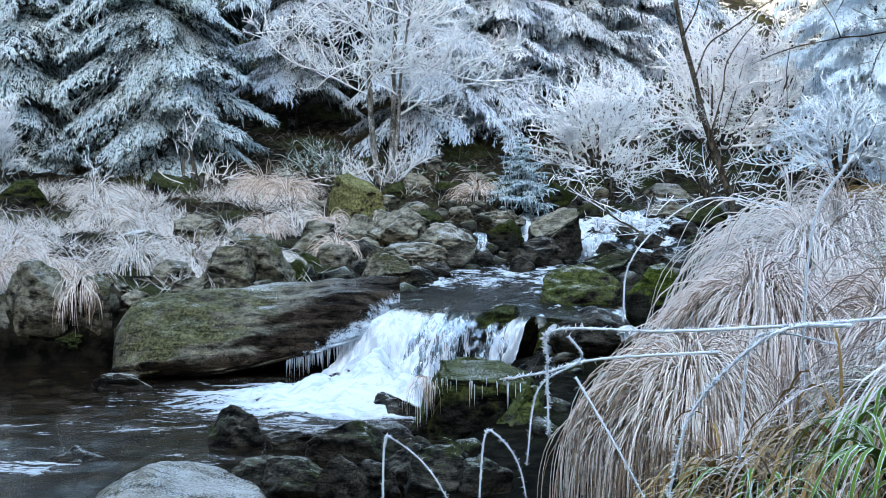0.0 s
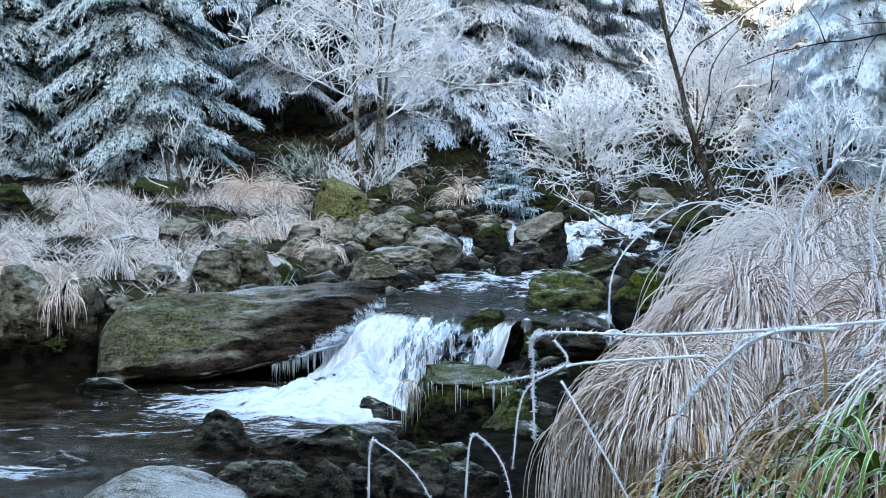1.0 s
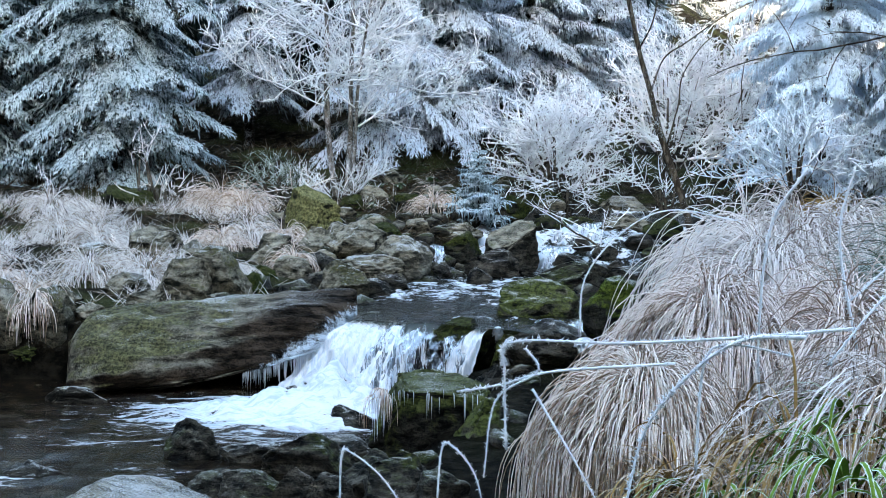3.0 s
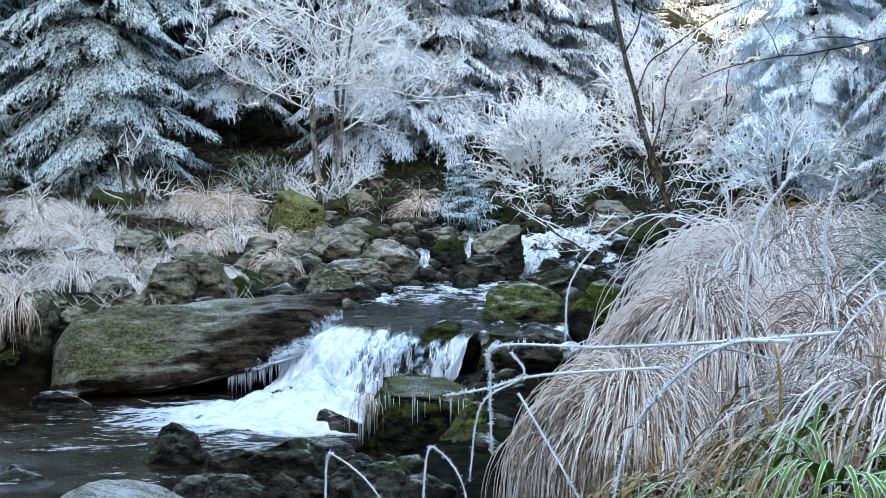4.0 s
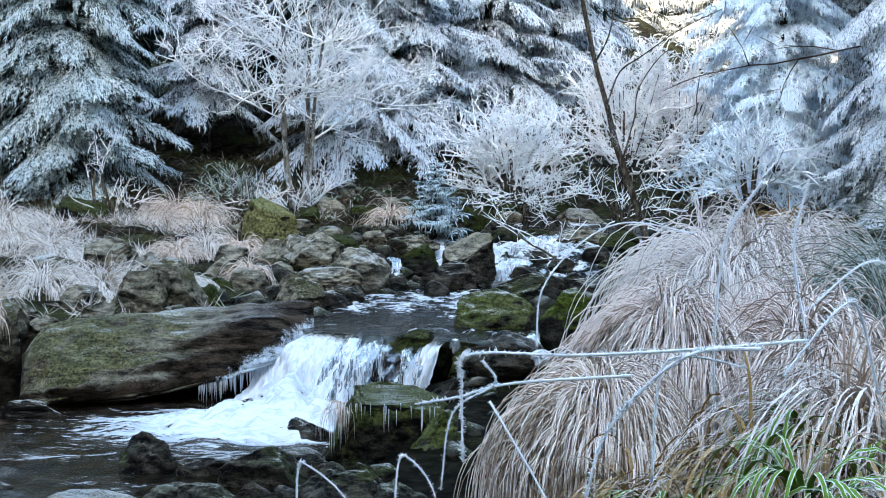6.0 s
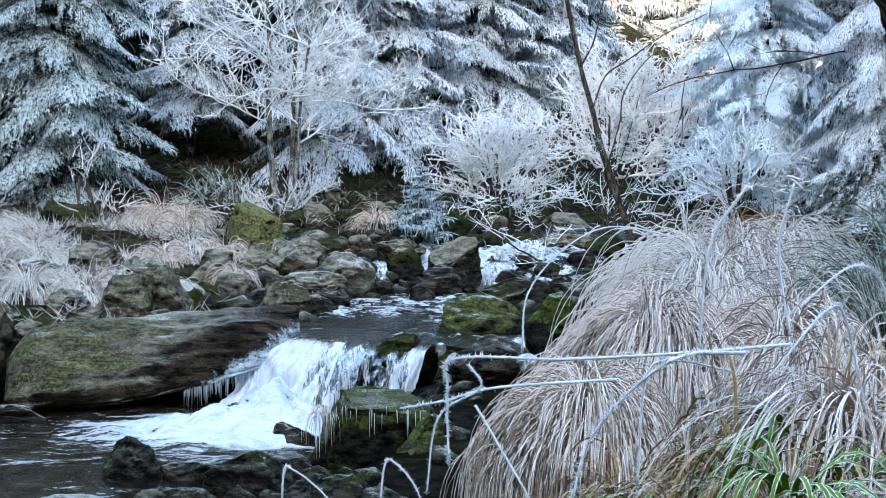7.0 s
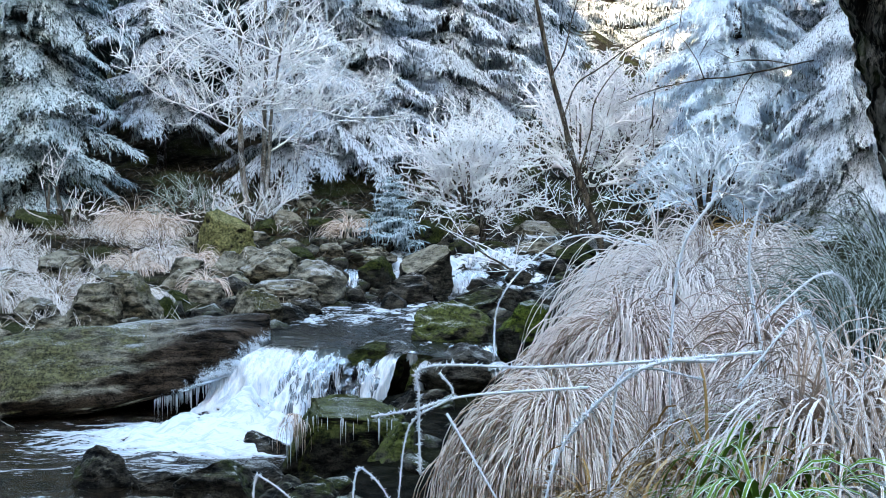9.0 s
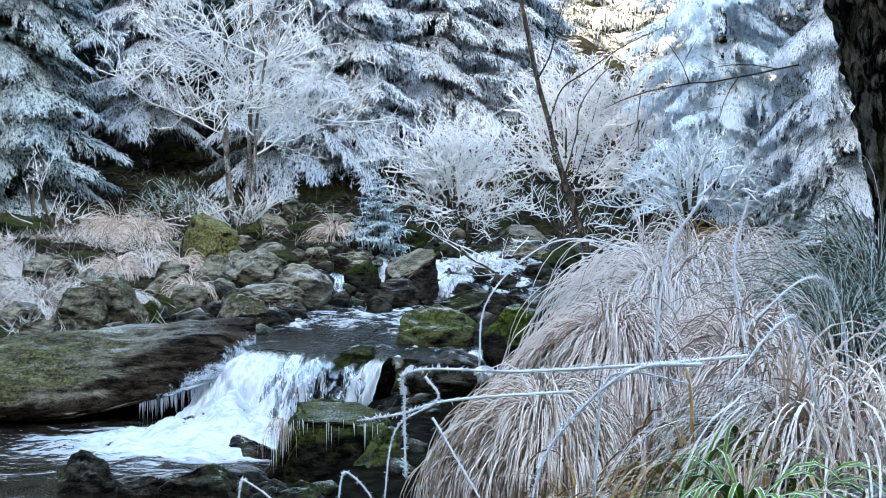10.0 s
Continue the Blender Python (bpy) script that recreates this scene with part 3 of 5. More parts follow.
boulder(1.12, 12.16, 0.54, 0.24, 0.14, 0.09, "wet", 4)
boulder(1.59, 12.30, 0.50, 0.31, 0.18, 0.13, "wetmoss", 4)
boulder(0.97, 13.47, 0.66, 0.44, 0.26, 0.14, "moss", 5)
boulder(1.47, 13.49, 0.68, 0.57, 0.29, 0.14, "grey", 5)
boulder(1.73, 13.02, 0.66, 0.40, 0.24, 0.15, "moss", 5)
boulder(0.68, 13.43, 0.66, 0.26, 0.16, 0.16, "moss", 4)
boulder(0.42, 14.23, 0.76, 0.33, 0.26, 0.20, "moss", 4)
boulder(0.74, 15.24, 0.82, 0.47, 0.38, 0.21, "moss", 5)
# stones on the slope
boulder(-0.99, 14.62, 0.89, 0.31, 0.24, 0.16, "grey", 4)
boulder(-0.62, 13.92, 0.84, 0.33, 0.27, 0.16, "moss", 4)
boulder(-0.37, 14.80, 0.91, 0.25, 0.20, 0.14, "grey", 4)
boulder(-1.16, 14.02, 0.85, 0.26, 0.21, 0.14, "moss", 4)
boulder(-0.86, 15.89, 1.04, 0.27, 0.22, 0.15, "grey", 4)
boulder(-0.19, 14.17, 0.85, 0.24, 0.19, 0.18, "moss", 4)
boulder(-1.78, 12.98, 0.73, 0.27, 0.22, 0.14, "grey", 4)
boulder(-1.91, 12.47, 0.67, 0.23, 0.19, 0.12, "grey", 4)
boulder(-0.47, 12.78, 0.71, 0.25, 0.20, 0.12, "grey", 4)
boulder(-0.85, 12.94, 0.73, 0.23, 0.18, 0.11, "grey", 4)
boulder(-1.17, 13.43, 0.80, 0.21, 0.17, 0.10, "grey", 4)
boulder(-1.14, 11.26, 0.58, 0.19, 0.15, 0.10, "grey", 4)
boulder(-1.06, 10.67, 0.50, 0.21, 0.17, 0.10, "wet", 4)
boulder(-0.27, 11.73, 0.42, 0.23, 0.18, 0.10, "wet", 4)
# rocks by the fall
boulder(0.44, 9.38, 0.30, 0.54, 0.48, 0.33, "mossrock", 5)
boulder(0.73, 10.53, 0.42, 0.66, 0.40, 0.22, "wetmoss", 5)
boulder(0.83, 8.48, 0.42, 0.40, 0.36, 0.31, "green", 5)
boulder(0.48, 8.54, 0.25, 0.62, 0.43, 0.22, "wet", 5)
boulder(0.21, 8.68, 0.15, 0.20, 0.16, 0.22, "mossrock", 4)
boulder(-0.03, 9.18, 0.05, 0.27, 0.21, 0.22, "wet", 4)
boulder(0.33, 8.79, 0.10, 0.27, 0.22, 0.14, "wet", 5)
# foreground
boulder(-0.18, 7.16, -0.04, 0.64, 0.48, 0.385, "mossblock", 5)
boulder(0.04, 6.82, -0.02, 0.34, 0.27, 0.33, "mossrock", 5)
boulder(-0.63, 7.83, -0.05, 0.36, 0.22, 0.14, "wet", 5)
boulder(-1.38, 7.05, -0.05, 0.29, 0.23, 0.22, "wetmoss", 5)
boulder(-1.05, 7.00, -0.05, 0.38, 0.19, 0.12, "wet", 5)
boulder(-0.76, 6.76, -0.05, 0.49, 0.39, 0.22, "wetmoss", 5)
boulder(-0.72, 5.90, 0.05, 0.23, 0.09, 0.15, "wet", 5)
boulder(-0.28, 5.81, 0.08, 0.38, 0.30, 0.20, "wetmoss", 5)
boulder(-1.09, 6.25, -0.02, 0.34, 0.24, 0.13, "wetmoss", 5)
boulder(-2.09, 6.72, -0.12, 0.39, 0.31, 0.16, "wet", 5)
boulder(-1.29, 5.38, 0.00, 0.72, 0.56, 0.255, "frost", 5, 0)
boulder(-0.94, 6.09, 0.00, 0.30, 0.24, 0.14, "wetmoss", 5)
boulder(-0.97, 7.06, -0.04, 0.27, 0.19, 0.10, "wet", 5)
boulder(-0.60, 6.97, -0.03, 0.32, 0.26, 0.14, "wet", 5)
boulder(-0.44, 6.23, 0.02, 0.29, 0.23, 0.18, "wetmoss", 5)
boulder(-0.58, 5.82, 0.05, 0.23, 0.14, 0.15, "wet", 5)
boulder(-0.12, 5.66, 0.10, 0.24, 0.19, 0.15, "wetmoss", 5)
boulder(-3.04, 9.57, -0.00, 0.55, 0.28, 0.27, "lichen", 5)
boulder(-3.35, 9.55, -0.00, 0.48, 0.24, 0.31, "lichen", 5)
boulder(-2.72, 9.74, 0.02, 0.41, 0.21, 0.23, "mossrock", 5)
boulder(-2.46, 9.64, -0.03, 0.34, 0.17, 0.19, "wet", 5)
boulder(-2.35, 8.46, -0.03, 0.39, 0.12, 0.12, "plank", 5)
# next three: dark rocks added to stand for the shade under the left bank
boulder(-3.36, 9.90, -0.12, 0.76, 0.38, 0.27, "wet", 5)
boulder(-2.97, 9.96, -0.12, 0.50, 0.25, 0.23, "wet", 5)
boulder(-3.83, 10.10, -0.12, 0.62, 0.31, 0.35, "wet", 5)
boulder(-3.59, 9.51, 0.17, 0.55, 0.44, 0.40, "lichen", 5)
boulder(0.14, 7.89, 0.10, 0.27, 0.22, 0.21, "wet", 5)
boulder(-0.10, 8.84, 0.26, 0.42, 0.30, 0.19, "mossy_lip", 5)


boulder(0.82, 2.35, 0.97, 0.32, 0.26, 0.09, "pale", 5)


# ---- the long log-shaped rock and the ice on it ----
def slab_point(u, w, out=0.0):
    """A point of the slab's skin: u along it from 0 to 1, w round it in radians."""
    axis = Vector((-2.55, 9.03, .205)).lerp(Vector((-.74, 9.30, .455)), u) - Vector((0, 0, .035 * math.sin(math.pi * u)))
    end = min(1, (max(0, 1 - abs(2 * u - 1) ** (9 if u < .5 else 6))) ** .5 + .02)
    c, s = math.cos(w), math.sin(w)
    ry, rz = .31 - .08 * ease(.6, 1, u), .185 - .085 * ease(.45, 1, u)
    thick = 1 - .6 * ease(.45, 1, u)
    box = (abs(c) ** 2.4 + abs(s) ** 2.4) ** (-1 / 2.4)
    q = Vector((u * 1.8, c * .35, s * .35))
    lump = 1 + .24 * fbm(q * 2.4 + Vector((4, 1, 2)), 3) + .10 * fbm(Vector((q.x * 1.5, q.y * 14, q.z * 14)), 4) + .04 * fbm(Vector((q.x * 5, q.y * 40, q.z * 40)), 3)
    k = (box * end * lump)
    return axis + Vector((0, c * (ry * k + out), s * ((rz + .06 * thick if s > 0 else rz * .55) * k + out) + .14 * c - .06 * thick))


def long_rock():
    n, m = 130, 72
    verts = [tuple(slab_point(i / n, 2 * math.pi * j / m)) for i in range(n + 1) for j in range(m)]
    faces = [(i * m + j, (i + 1) * m + j, (i + 1) * m + (j + 1) % m, i * m + (j + 1) % m) for i in range(n) for j in range(m)]
    faces += [tuple(range(m)), tuple(range(n * m + m - 1, n * m - 1, -1))]
    me = bpy.data.meshes.new("long_boulder")
    me.from_pydata(verts, [], faces)
    me.polygons.foreach_set("use_smooth", [True] * len(faces))
    me.materials.append(ROCKS["slab"])
    tagged(new("long_boulder", me), "long log-shaped dark rock with mossy top at the pool", "rock")


long_rock()

icicle_soup = Soup()
icicle_soup.tube([(0, 0, 0), (.02, .01, -.35), (-.01, 0, -.7), (0, 0, -1)], [.085, .062, .035, .005], 6)
ICICLE = icicle_soup.mesh("icicle", ICE)


def icicles(name, spots, label):
    """A row of icicles: spots are (x, y, z, length)."""
    x, y, z, _ = spots[0]
    root = tagged(new(name), label, "ice")
    root.location = (x, y, z)
    for a, b, c, length in spots:
        ob = part("icicle", ICICLE, None, root)
        ob.matrix_basis = pose(a - x, b - y, c - z) @ Matrix.Diagonal((max(.022, length * .26), max(.022, length * .26), length, 1))
    return root


def slab_ice():
    rng = random.Random(5)
    spots = []
    for k in range(170):   # the fringe under the slab's lower edge
        u = rng.uniform(.62, .92)
        p = slab_point(u, -2.45 + rng.uniform(-.15, .12), .01)
        spots.append((p.x, p.y, p.z, (.02 + .10 * abs(fbm(Vector((u * 40, 0, 0)), 2)) + .07 * rng.random() ** 2) * (1.25 - .9 * abs(u - .72))))
    icicles("icicle_fringe", spots, "white icicles and frozen spray on the long rock")


slab_ice()
icicle_rng = random.Random(9)
HANGING = "small icicles hanging from a mossy block"
icicles("icicle_row", [(-.42 + .16 * icicle_rng.random(), 6.90 + .03 * icicle_rng.random(), .36 - .03 * icicle_rng.random(), icicle_rng.uniform(.03, .09)) for _ in range(10)], HANGING)
icicles("icicle_row", [(-.22 + .32 * icicle_rng.random(), 6.86 + .03 * icicle_rng.random(), .33 + .03 * icicle_rng.random(), icicle_rng.uniform(.03, .13)) for _ in range(15)], HANGING)
icicles("icicle_row", [(-.48 + .06 * icicle_rng.random(), 6.93, .2 + .14 * icicle_rng.random(), icicle_rng.uniform(.06, .16)) for _ in range(12)], "long thin icicles at the corner of a mossy block")


def ice_lump(x, y, z, w, h, seed):
    """Lumpy white ice frozen onto a stone by the spray."""
    bm = bmesh.new()
    bmesh.ops.create_icosphere(bm, subdivisions=5, radius=1)
    at = Vector((seed * 5.3, seed * 2.1, 0))
    for v in bm.verts:
        p = v.co
        k = .8 + .6 * fbm(p * 2.4 + at, 4) + .6 * abs(fbm(Vector((p.x * 6, p.y * 6, p.z * 3)) + at, 3))
        v.co = Vector((p.x * w * .55 * k, p.y * w * .5 * k, (p.z - 1) * h * .5 * k))
    me = bpy.data.meshes.new("ice_lump")
    bm.to_mesh(me)
    bm.free()
    me.polygons.foreach_set("use_smooth", [True] * len(me.polygons))
    me.materials.append(ICE)
    ob = new("ice_lump", me)
    ob.location = (x, y, z)
    tagged(ob, "lumpy white ice frozen onto stone beside the fall", "ice", "frozen spray")


ice_lump(.24, 8.62, .38, .07, .13, 2)
ice_lump(.16, 8.68, .43, .05, .07, 6)
ice_lump(.20, 8.58, .26, .05, .10, 7)
ice_lump(.66, 8.42, .40, .12, .08, 8)
ice_lump(.56, 8.75, .40, .10, .10, 3)
ice_lump(.84, 8.14, .42, .04, .16, 4)


# ---- spruces ----
def bough_shape(seed, fine):
    """A bough one unit long, laid flat: a fan of side twigs, each feathered with needle twiglets. Returns corners and
    their tip values, low inside and below.
    """
    rng = np.random.default_rng(seed)
    base, ahead, size, out = [], [], [], []
    x = .10
    while x < 1.0:
        for sign in (-1, 1):
            long = (.46 * min(1, (x + .10) / .38) * (1.06 - x) ** .75 + .05) * rng.uniform(.65, 1.2)
            turn = sign * math.radians(rng.uniform(38, 66) * (1.1 - .45 * x))
            s = .0
            while s < long:
                bend = turn * (1 - .35 * s / max(long, .01))
                at = np.array([x + math.cos(turn) * s, math.sin(turn) * s, rng.normal(0, .008) - .25 * s * s])
                for side in (-1, 1):
                    w = bend + side * math.radians(rng.uniform(22, 60))
                    base.append(at)
                    ahead.append([math.cos(w), math.sin(w), rng.uniform(-.75, .20)])
                    size.append(rng.uniform(.6, 1.25) * (1 - .35 * s / long))
                    out.append(.35 * x + .65 * (s / long) ** .8)
                if rng.random() < .35:   # twiglets that hang below
                    base.append(at)
                    ahead.append([rng.uniform(-.1, .5), rng.uniform(-.4, .4), -1])
                    size.append(rng.uniform(.8, 1.5))
                    # a low tip value: the shade under the bough is put into colour
                    out.append(.30 * (.35 * x + .65 * s / long))
                s += fine * rng.uniform(.75, 1.25)
        x += fine * 1.25 * rng.uniform(.8, 1.2)
    base, ahead, size, out = np.array(base), np.array(ahead), np.array(size)[:, None], np.array(out)
    ahead /= np.linalg.norm(ahead, axis=1, keepdims=True)
    cross = np.cross(ahead, np.array([0, 0, 1.0]))
    cross /= np.maximum(np.linalg.norm(cross, axis=1, keepdims=True), .05)
    up = np.cross(cross, ahead)
    tilt = rng.uniform(-.6, .6, (len(base), 1))
    cross = cross * np.cos(tilt) + up * np.sin(tilt)
    long, wide = fine * 2.2 * size, fine * .235 * size
    mid = base + ahead * long * .45 - up * wide * .35
    corners = np.stack([base, mid + cross * wide, base + ahead * long, mid - cross * wide], 1)
    return corners, np.stack([out - .12, out, out + .18, out], 1)


BOUGHS = {fine: [bough_shape(k + 1, fine) for k in range(6)] for fine in (.026, .036, .055, .105)}


def spruce(name, tall, reach, seed, fine, material, label, shape=.8, gap=.30, low=.25, sag=1.0, seen=3.0):
    """A spruce with its foot at the origin: whorls of drooping boughs on a tapered trunk. Above the height seen it grows sparser."""
    rng = random.Random(seed)
    root = tagged(new(name), label, "tree", "spruces")
    trunk = Soup()
    r0 = min(.065, .012 * tall + .006)
    trunk.tube([(0, 0, -.3), (.01, 0, tall * .25), (0, .01, tall * .5), (0, 0, tall)], [r0, r0 * .8, r0 * .6, .01], 9)
    part("trunk", trunk, BARK_SPRUCE, root)
    corners, outs = [], []
    z, whorl = low, 0
    while z < tall * .98:
        f = 1 - z / tall
        main = whorl % 2 == 0
        count = (9 if main else 7) if z < seen else 5
        turn = rng.random() * 6.28
        for k in range(count):
            length = reach * (f ** shape) * (rng.uniform(.74, 1.06) if main else rng.uniform(.40, .72)) + .06
            c, o = BOUGHS[fine][rng.randrange(6)]
            p = c * length
            x, y = p[..., 0], p[..., 1] * rng.choice((-1, 1)) * rng.uniform(.75, 1.1)
            u = np.maximum(0, x / length)
            bend = sag * rng.uniform(.55, 1.05)
            v = p[..., 2] + length * (rng.uniform(.12, .34) * u - bend * u ** 1.8 * (1 - .22 * u)) - rng.uniform(.7, 1.7) * sag * y * y / length + y * rng.uniform(-.3, .3)
            a = turn + k * 6.28 / count + rng.uniform(-.3, .3)
            corners.append(np.stack([x * math.cos(a) - y * math.sin(a), x * math.sin(a) + y * math.cos(a), v + z + rng.uniform(-.09, .09)], -1))
            # the short whorls between are toned darker, as if shaded by the main ones
            outs.append(o - (0 if main else .12))
        z += gap * (.55 + .55 * f) * rng.uniform(.85, 1.15) * (1 if z < seen else 2.2)
        whorl += 1
    verts = np.concatenate(corners).reshape(-1, 3)
    tips = np.concatenate(outs).reshape(-1)
    n = len(verts) // 4
    quad = np.arange(n)[:, None] * 4
    faces = np.concatenate([quad + np.array([[0, 1, 2]]), quad + np.array([[0, 2, 3]])]).tolist()
    me = bpy.data.meshes.new("crown")
    me.from_pydata(verts.tolist(), [], faces)
    at = me.attributes.new("tip", "FLOAT", "POINT")
    at.data.foreach_set("value", tips.astype(np.float32))
    me.polygons.foreach_set("use_smooth", [False] * len(me.polygons))
    me.materials.append(material)
    part("crown", me, None, root)
    return root


def stand(tree, x, y, turn=0.0, size=1.0, sink=0.0):
    tree.matrix_basis = pose(x, y, height(x, y) - sink, 0, 0, turn) @ Matrix.Diagonal((size, size, size, 1))
    return tree


DARK_SPRUCE = "tall spruce with drooping boughs under grey-blue hoarfrost"
PALE_SPRUCE = "tall spruce thickly whitened by hoarfrost"
INNER_SPRUCE = "spruce inside the wood, shade put into its dark boughs"
stand(spruce("spruce_tree", 8.0, 1.20, 11, .026, SPRUCE, DARK_SPRUCE, .28, .21, .16, .95, 2.7), -3.90, 15.9)
stand(spruce("spruce_tree", 8.0, 1.04, 23, .036, SPRUCE, DARK_SPRUCE, .28, .23, .15, .95, 2.7), -5.55, 16.3)
stand(spruce("spruce_tree", 7.0, 1.00, 37, .036, SPRUCE_PALE, PALE_SPRUCE, .6, .22, .80, .9), -2.82, 18.4)
stand(spruce("spruce_tree", 7.0, 1.15, 38, .036, SPRUCE_PALE, PALE_SPRUCE, .6, .22, .42, .95), -1.05, 17.5)
pale = stand(spruce("spruce_tree", 7.0, 1.05, 39, .036, SPRUCE_PALE, PALE_SPRUCE, .6, .22, .35, .9), -.20, 17.9)
stand(spruce("spruce_tree", 7.5, 1.25, 40, .036, SPRUCE_PALE, PALE_SPRUCE, .6, .22, .45, .8), .78, 19.2)
stand(copy_thing(pale, Matrix()), 1.80, 20.2, 110, 1.1)
stand(copy_thing(pale, Matrix()), 2.15, 23.2, 210, 1.2)
stand(spruce("spruce_tree", 7.0, 1.15, 43, .036, SPRUCE_BLUE, "blue-grey spruce with frosted boughs above the bank", .6, .21, .10, .9), 3.85, 15.9)
stand(spruce("spruce_tree", 7.0, 1.15, 44, .026, SPRUCE_PALE, PALE_SPRUCE, .6, .21, .20, 1.1), 4.85, 14.6)
stand(copy_thing(pale, Matrix()), 4.55, 18.2, 70, 1.0)
stand(copy_thing(pale, Matrix()), 5.1, 16.8, 250, 1.1)
# dark-toned trees added to make the gaps of the wood look shaded
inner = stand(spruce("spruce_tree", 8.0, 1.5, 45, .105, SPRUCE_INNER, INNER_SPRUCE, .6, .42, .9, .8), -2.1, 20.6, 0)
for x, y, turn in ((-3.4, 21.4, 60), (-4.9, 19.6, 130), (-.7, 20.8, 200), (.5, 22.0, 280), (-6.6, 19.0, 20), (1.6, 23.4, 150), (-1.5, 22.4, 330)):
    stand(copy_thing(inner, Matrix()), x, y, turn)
far = stand(spruce("spruce_tree", 9.0, 1.8, 51, .105, SPRUCE_PALE, "distant spruce white with frost on the hillside", .8, .75, .6, .8, 9.0), -1.2, 25.5)
wood_rng = random.Random(77)


def far_tree(x, y, size, flat=1.0):
    m = pose(x, y, height(x, y) - .25 * size, 0, 0, wood_rng.uniform(0, 360))
    copy_thing(far, m @ Matrix.Diagonal((size * flat, size * flat, size, 1)))


for k in range(30):
    y = 24.5 + (k / 30) ** 1.2 * 45 + wood_rng.uniform(-1, 1)
    x = wood_rng.uniform(-.30, .36) * y + .02 * y
    size = wood_rng.uniform(.8, 1.35)
    if y < 50 and .12 < x / y < .24:   # the clearing up the valley
        continue
    far_tree(x, y, size)
for k in range(10):
    y = 43 + k * .9
    far_tree(y * (.11 + .14 * (k * 3 % 10) / 10), y, wood_rng.uniform(.55, .85))
for k in range(16):
    far_tree(5.6 + k * .75, 54 + (k * 37 % 17), wood_rng.uniform(.9, 1.3))
for k in range(16):   # the sunlit edge of the far wood
    y = 57 + (k * 29 % 16) * 1.1
    far_tree(y * (.095 + .011 * k), y, wood_rng.uniform(.9, 1.3))
for k in range(13):   # young trees in the clearing
    y = 24 + k * 1.4
    x = y * (.10 + .17 * (k * 5 % 13) / 13)
    if not .14 < x / y < .23:
        far_tree(x, y, wood_rng.uniform(.30, .42))
for k in range(12):
    y = 27 + k * 1.3
    far_tree(y * (.13 + .11 * (k * 5 % 12) / 12), y, wood_rng.uniform(.10, .14), 1.5)

young = spruce("young_spruce", .60, .28, 91, .105, SPRUCE_YOUNG, "small bushy blue-green spruce dusted with frost", .7, .048, .04, .35)
tagged(young, group="young spruces")
young.matrix_basis = pose(.06, 13.35, .78)


# ---- bare trees and shrubs under rime ----
def rimed(soup, p, d, length, r, rng, spacing, level, sag=0.0, kink=.16, sides=4):
    """A rimed branch: a crooked, lumpy line that carries side branches down to level 0, the short blunt spurs of ice."""
    n = max(3, int(length / .07)) if level else 2
    pts, q, d = [p.copy()], p.copy(), d.normalized()
    for i in range(n):
        d = (d + Vector((rng.uniform(-kink, kink), rng.uniform(-kink, kink), rng.uniform(-kink, kink) - sag / n))).normalized()
        q = q + d * (length / n)
        pts.append(q.copy())
    if level == 0:
        soup.spindle(pts[0], pts[-1] + (pts[-1] - pts[0]) * .2, r)
        return pts
    soup.tube(pts, [r * (1 - .45 * i / n) * rng.uniform(.75, 1.3) for i in range(n)] + [r * .3], sides, False)
    s, sign = spacing * rng.uniform(.3, 1.2), rng.choice((-1, 1))
    while s < length:
        t = s / length * n
        i = min(n - 1, int(t))
        at, ahead = pts[i].lerp(pts[i + 1], t - i), (pts[i + 1] - pts[i]).normalized()
        e = Vector((rng.uniform(-1, 1), rng.uniform(-1, 1), rng.uniform(-.5, 1)))
        e = (e - ahead * e.dot(ahead)).normalized() * sign
        if e.z < -.3 and rng.random() < .6:
            e = -e
        way = ahead * rng.uniform(.35, 1.0) + e
        if level == 1:
            rimed(soup, at, way, rng.uniform(.035, .115), r * rng.uniform(.6, .95), rng, 1, 0)
        else:
            rimed(soup, at, way, length * rng.uniform(.22, .5) * (1.2 - .7 * s / length), r * .78, rng, spacing * .72, level - 1, sag * .5, kink, 3)
        sign = -sign
        s += spacing * rng.uniform(.6, 1.4)
    return pts


